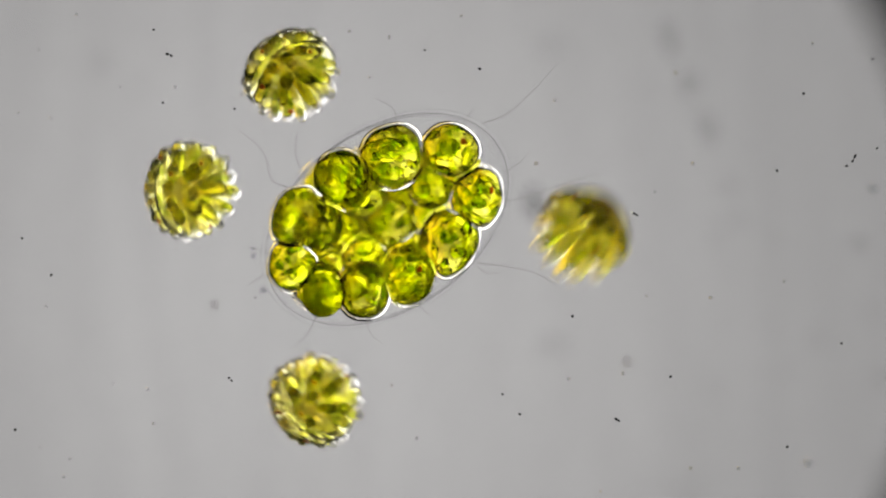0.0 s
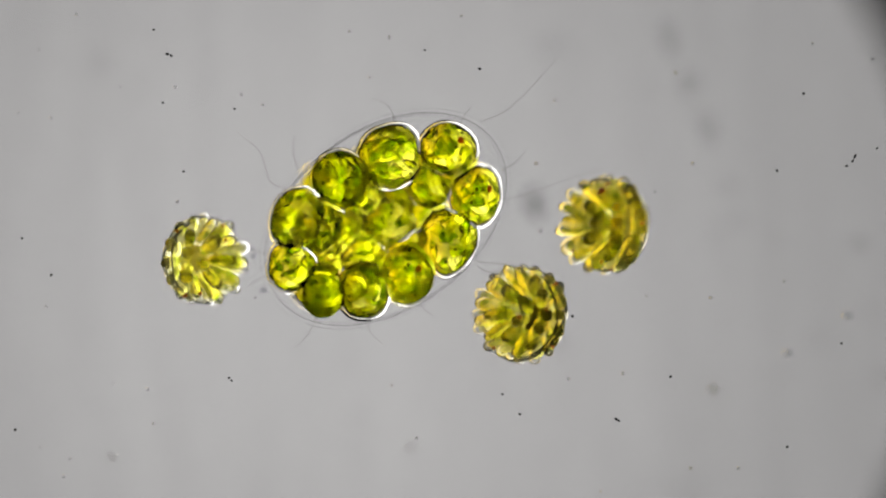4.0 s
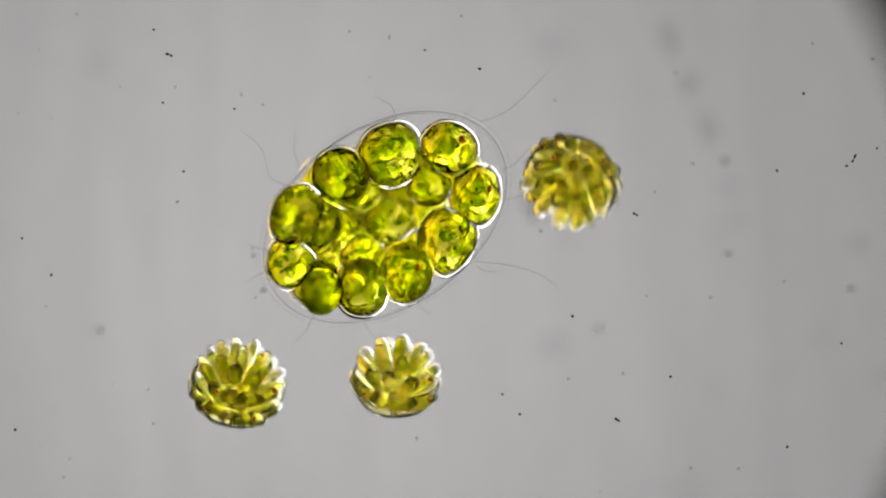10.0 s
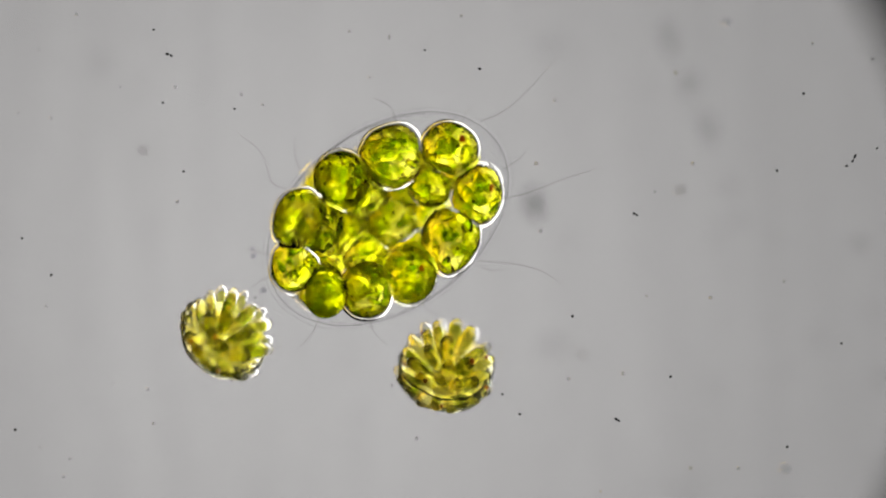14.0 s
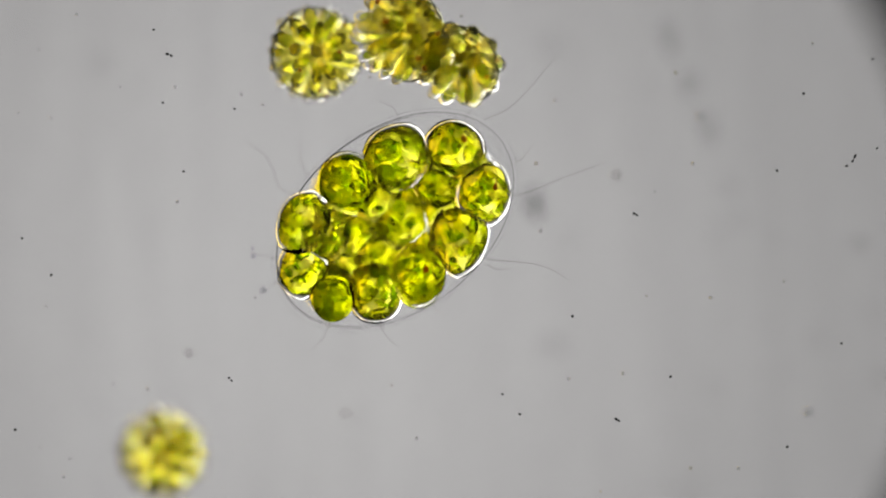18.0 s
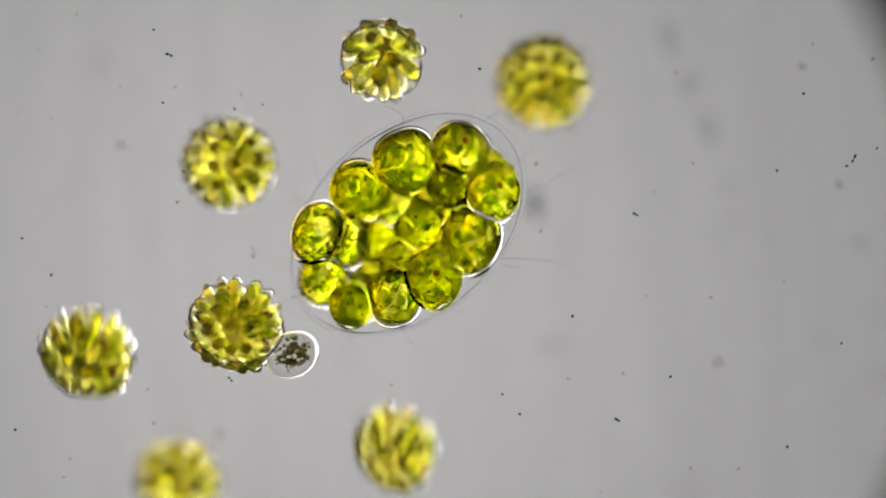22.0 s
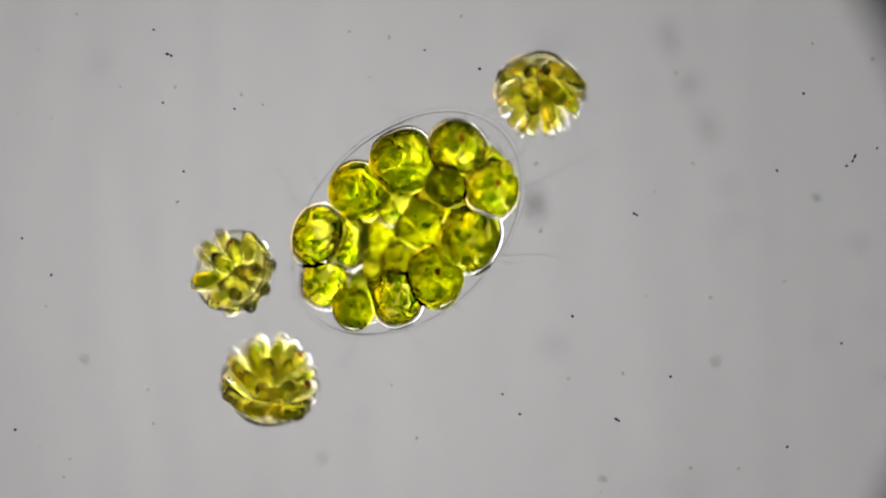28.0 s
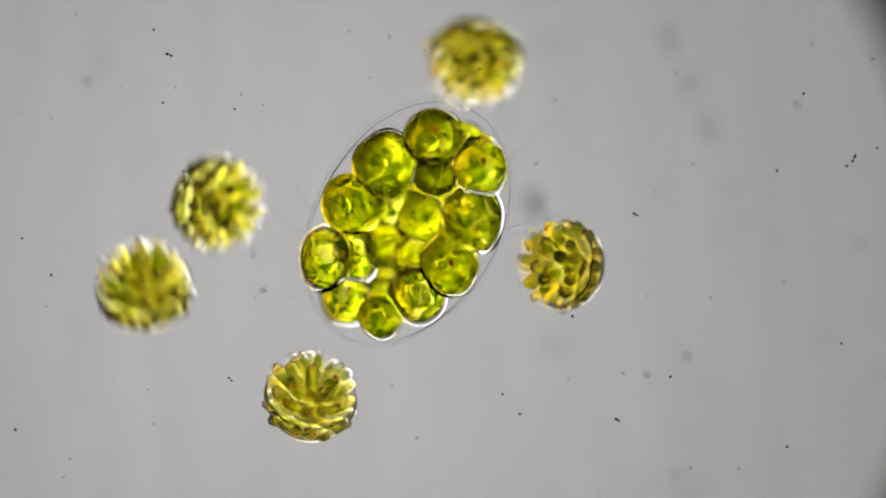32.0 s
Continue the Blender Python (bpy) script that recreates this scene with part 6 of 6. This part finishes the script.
    walk(bundle_x, [
        (0, pose(0.0133, 0.1332, -0.0130, 45, -0, -0)), (1.18, pose(0.0132, 0.1326, -0.0126, 18, 42, -64)), (2.36, pose(0.0131, 0.1319, -0.0121, -38, 26, -151)),
        (3.54, pose(0.0129, 0.1313, -0.0117, -40, -22, 156)), (4.72, pose(0.0128, 0.1307, -0.0113, 13, -44, 72)), (5.9, pose(0.0127, 0.1300, -0.0108, 45, -4, 4)),
        (7.08, pose(0.0126, 0.1294, -0.0104, 23, 40, -56)), (8.26, pose(0.0125, 0.1288, -0.0099, -36, 30, -145)), (9.44, pose(0.0124, 0.1281, -0.0095, -42, -18, 161)),
        (10.62, pose(0.0123, 0.1275, -0.0091, 7, -45, 80)), (11.8, pose(0.0122, 0.1269, -0.0086, 44, -8, 9)), (12.98, pose(0.0121, 0.1262, -0.0082, 27, 37, -49)),
        (14.16, pose(0.0120, 0.1255, -0.0078, -33, 33, -139)), (15.34, pose(0.0119, 0.1249, -0.0073, -43, -14, 165)), (16.52, pose(0.0118, 0.1242, -0.0069, 1, -45, 88)),
        (17.7, pose(0.0117, 0.1236, -0.0064, 44, -13, 13)), (18.88, pose(0.0116, 0.1230, -0.0060, 31, 34, -43)), (20.06, pose(0.0115, 0.1223, -0.0056, -29, 36, -133)),
        (21.24, pose(0.0114, 0.1217, -0.0051, -44, -10, 170)), (22.42, pose(0.0113, 0.1211, -0.0047, -5, -45, 97)), (23.6, pose(0.0112, 0.1205, -0.0043, 42, -17, 17)),
        (24, pose(0.0092, 0.1124, -0.0041, 45, 0, -0)), (24.2, pose(0.0096, 0.0746, -0.0040, 44, 8, -9)), (24.4, pose(0.0040, 0.0674, -0.0040, 42, 17, -17)),
        (24.6, pose(0.0056, 0.0665, -0.0039, 39, 25, -27)), (24.8, pose(0.0056, 0.0665, -0.0038, 34, 32, -38)), (25, pose(0.0172, 0.0654, -0.0037, 27, 38, -51)),
        (25.2, pose(0.0356, 0.0601, -0.0037, 17, 42, -65)), (25.4, pose(0.0469, 0.0471, -0.0036, 6, 46, -81)), (25.5, pose(0.0501, 0.0430, -0.0036, 0, 46, -90)),
        (26.5, pose(0.0353, 0.0623, -0.0032, -50, 26, -163)), (27.5, pose(0.0194, 0.0674, -0.0050, -61, -24, 162)), (27.8, pose(0.0292, 0.0610, -0.0062, -56, -40, 152)),
        (28, pose(0.0343, 0.0555, -0.0070, -49, -50, 142)), (28.2, pose(0.0413, 0.0415, -0.0078, -37, -55, 122)), (28.4, pose(0.0446, 0.0294, -0.0086, -28, -53, 93)),
        (28.6, pose(0.0438, 0.0197, -0.0094, -28, -50, 66)), (28.8, pose(0.0438, 0.0147, -0.0102, -28, -53, 45)), (29, pose(0.0434, 0.0153, -0.0110, -18, -58, 26)),
        (29.2, pose(0.0446, 0.0189, -0.0107, 3, -60, 3)), (29.4, pose(0.0446, 0.0278, -0.0105, 23, -57, -20)), (29.6, pose(0.0462, 0.0237, -0.0102, 38, -51, -37)),
        (29.8, pose(0.0446, 0.0189, -0.0099, 48, -42, -49)), (30, pose(0.0454, 0.0138, -0.0097, 54, -32, -58)), (30.2, pose(0.0448, 0.0088, -0.0094, 54, -23, -67)),
        (30.4, pose(0.0448, 0.0076, -0.0091, 50, -16, -78)), (30.6, pose(0.0448, 0.0044, -0.0089, 44, -12, -91)), (30.8, pose(0.0436, -0.0010, -0.0086, 40, -9, -104)),
        (31, pose(0.0434, -0.0068, -0.0083, 40, -4, -115)), (31.2, pose(0.0400, -0.0112, -0.0081, 40, 5, -124)), (31.4, pose(0.0394, -0.0058, -0.0078, 39, 15, -131)),
        (31.6, pose(0.0406, -0.0046, -0.0075, 35, 26, -138)), (31.8, pose(0.0412, -0.0064, -0.0073, 29, 35, -148)), (32, pose(0.0423, -0.0058, -0.0070, 20, 41, -161)),
    ])
    walk(vesicle, [
        (0, pose(-0.0389, -0.1363, -0.0060, 0, 60, 0)), (1.14, pose(-0.0389, -0.1355, -0.0060, -0, 60, -0)), (2.28, pose(-0.0389, -0.1347, -0.0060, -1, 60, -0)),
        (3.42, pose(-0.0389, -0.1339, -0.0060, -3, 61, -0)), (4.56, pose(-0.0389, -0.1331, -0.0060, -4, 62, -0)), (5.69, pose(-0.0389, -0.1324, -0.0060, -7, 62, -0)),
        (6.83, pose(-0.0389, -0.1316, -0.0060, -10, 63, -1)), (7.97, pose(-0.0389, -0.1308, -0.0060, -13, 64, -1)), (9.11, pose(-0.0389, -0.1300, -0.0060, -17, 65, -2)),
        (10.25, pose(-0.0389, -0.1292, -0.0060, -21, 66, -3)), (11.39, pose(-0.0389, -0.1285, -0.0060, -26, 67, -4)), (12.53, pose(-0.0389, -0.1277, -0.0060, -30, 68, -6)),
        (13.67, pose(-0.0389, -0.1269, -0.0060, -35, 69, -7)), (14.81, pose(-0.0389, -0.1261, -0.0060, -40, 70, -9)), (15.94, pose(-0.0389, -0.1253, -0.0060, -44, 71, -11)),
        (17.08, pose(-0.0389, -0.1245, -0.0060, -48, 71, -13)), (18.22, pose(-0.0389, -0.1238, -0.0060, -51, 72, -14)), (19.36, pose(-0.0389, -0.1230, -0.0060, -53, 72, -16)),
        (20.5, pose(-0.0389, -0.1222, -0.0060, -55, 72, -16)), (20.8, pose(-0.0429, -0.0971, -0.0060, -55, 72, -16)), (21, pose(-0.0385, -0.0624, -0.0060, -55, 72, -16)),
        (21.2, pose(-0.0397, -0.0525, -0.0040, -55, 72, -17)), (21.4, pose(-0.0421, -0.0508, -0.0020, -55, 72, -17)), (21.6, pose(-0.0510, -0.0459, 0.0000, -55, 72, -17)),
        (21.8, pose(-0.0541, -0.0435, 0.0020, -53, 73, -21)), (22, pose(-0.0531, -0.0373, 0.0040, -52, 74, -23)), (22.2, pose(-0.0490, -0.0376, 0.0130, -53, 72, -15)),
        (22.4, pose(-0.0503, -0.0358, 0.0220, -58, 70, 0)), (22.6, pose(-0.0487, -0.0318, 0.0220, -61, 69, 7)), (22.8, pose(-0.0487, -0.0318, 0.0220, -62, 66, 31)),
        (23, pose(-0.0476, -0.0423, 0.0220, -67, 64, 51)), (23.2, pose(-0.0392, -0.0486, 0.0220, -61, 64, 52)), (23.4, pose(-0.0376, -0.0486, 0.0220, -44, 63, 54)),
        (23.6, pose(-0.0288, -0.0597, 0.0220, -24, 61, 55)), (23.8, pose(-0.0260, -0.0606, -0.0040, -9, 60, 55)), (24, pose(-0.0267, -0.0666, -0.0220, -4, 60, 56)),
        (24.2, pose(-0.0277, -0.0600, -0.0100, 37, 61, 58)), (24.4, pose(-0.0399, -0.0519, -0.0100, 79, 62, 61)), (24.6, pose(-0.0553, -0.0576, -0.0100, 74, 61, 36)),
        (24.8, pose(-0.0602, -0.0584, -0.0100, 71, 59, 13)), (25, pose(-0.0642, -0.0461, -0.0280, 55, 50, -30)), (25.2, pose(-0.0723, -0.0380, -0.0080, 49, 71, -145)),
        (25.4, pose(-0.0731, -0.0356, -0.0079, 56, 72, -143)), (25.5, pose(-0.0796, -0.0364, -0.0079, 56, 72, -144)), (26.1, pose(-0.1073, -0.1123, -0.0077, 55, 69, -160)),
        (27.1, pose(0.1799, -0.1243, -0.0074, 60, 66, 155)), (27.6, pose(0.1880, -0.0118, -0.0073, 65, 65, 148)), (27.8, pose(0.1216, -0.0129, -0.0072, 66, 65, 148)),
        (28, pose(0.1879, -0.0118, -0.0072, 66, 65, 148)), (29, pose(0.1894, -0.0068, -0.0069, 66, 65, 148)), (30, pose(0.1909, -0.0018, -0.0066, 66, 65, 148)),
        (31, pose(0.1924, 0.0032, -0.0063, 66, 65, 148)), (32, pose(0.1938, 0.0082, -0.0060, 66, 65, 148)),
    ])
    walk(debris_a, [
        (0, pose(0.1541, 0.0215, -0.0220, 0, 0, 0)), (3, pose(0.1450, -0.0261, -0.0220, 0, 0, -14)), (7, pose(0.1450, -0.0119, -0.0220, 0, 0, 6)),
        (10, pose(0.1460, -0.0142, -0.0220, 0, 0, 8)), (14, pose(0.1227, -0.0788, -0.0220, 0, 0, -12)), (18, pose(0.1308, -0.0585, -0.0220, 0, 0, -20)),
        (24, pose(0.1439, 0.0427, -0.0220, 0, 0, -4)), (28, pose(0.1338, 0.0184, -0.0220, 0, 0, -19)), (32, pose(0.1267, 0.0518, -0.0220, 0, 0, -14)),
    ])
    walk(debris_b, [
        (0, pose(-0.0820, -0.0201, -0.0260, 0, 0, 0)), (3, pose(-0.1140, -0.0769, -0.0260, 0, 0, -14)), (8, pose(-0.1236, -0.0455, -0.0260, 0, 0, -17)),
        (11, pose(-0.1215, -0.0075, -0.0260, 0, 0, 20)), (13, pose(-0.1134, 0.0438, -0.0260, 0, 0, -19)), (18, pose(-0.0911, -0.0373, -0.0260, 0, 0, -20)),
        (23, pose(-0.1215, 0.0459, -0.0260, 0, 0, -20)), (28, pose(-0.1286, -0.0394, -0.0260, 0, 0, -19)), (32, pose(-0.1276, 0.0601, -0.0260, 0, 0, -14)),
    ])
    walk(debris_c, [
        (0, pose(0.0663, -0.0405, -0.0300, 0, 0, 0)), (1, pose(0.0852, -0.0496, -0.0300, 0, 0, 19)), (6, pose(0.0978, -0.0506, -0.0300, 0, 0, 20)),
        (8, pose(0.0962, 0.0073, -0.0300, 0, 0, -17)), (11, pose(0.1029, 0.0327, -0.0300, 0, 0, 20)), (12, pose(0.0998, 0.0195, -0.0300, 0, 0, 2)),
        (18, pose(0.0624, 0.0264, -0.0300, 0, 0, -20)), (20, pose(0.0775, -0.0506, -0.0300, 0, 0, 15)), (21, pose(0.0927, -0.0561, -0.0300, 0, 0, 17)),
        (23, pose(0.0998, -0.0252, -0.0300, 0, 0, -20)), (30, pose(0.0948, -0.0441, -0.0300, 0, 0, 19)), (32, pose(0.0876, -0.0388, -0.0300, 0, 0, -14)),
    ])
    walk(debris_d, [
        (0, pose(-0.0457, -0.0507, -0.0340, 0, 0, 0)), (1, pose(-0.0330, -0.0558, -0.0340, 0, 0, 19)), (5, pose(-0.0008, -0.0732, -0.0340, 0, 0, 4)),
        (9, pose(0.0562, -0.0279, -0.0340, 0, 0, -15)), (14, pose(0.0501, -0.0381, -0.0340, 0, 0, -12)), (18, pose(-0.0351, -0.0593, -0.0340, 0, 0, -20)),
        (20, pose(-0.0548, -0.0819, -0.0340, 0, 0, 15)), (24, pose(-0.0966, -0.0512, -0.0340, 0, 0, -4)), (28, pose(-0.0436, -0.0756, -0.0340, 0, 0, -19)),
        (30, pose(0.0206, -0.0803, -0.0340, 0, 0, 19)), (32, pose(0.0838, -0.0809, -0.0340, 0, 0, -14)),
    ])
    walk(debris_e, [
        (0, pose(0.1305, -0.0766, -0.0180, 0, 0, 0)), (1, pose(0.1281, -0.0776, -0.0180, 0, 0, 19)), (2, pose(0.1341, -0.0275, -0.0180, 0, 0, 10)),
        (7, pose(0.1032, -0.0554, -0.0180, 0, 0, 6)), (14, pose(0.1016, 0.0810, -0.0180, 0, 0, -12)), (18, pose(0.0921, 0.0473, -0.0180, 0, 0, -20)),
        (20, pose(0.0695, 0.0790, -0.0180, 0, 0, 15)), (22, pose(0.1285, 0.0652, -0.0180, 0, 0, -6)), (28, pose(0.0570, -0.0822, -0.0180, 0, 0, -19)),
        (29, pose(0.0897, 0.0850, -0.0180, 0, 0, 0)), (32, pose(0.0729, -0.0450, -0.0180, 0, 0, -14)),
    ])


motions()
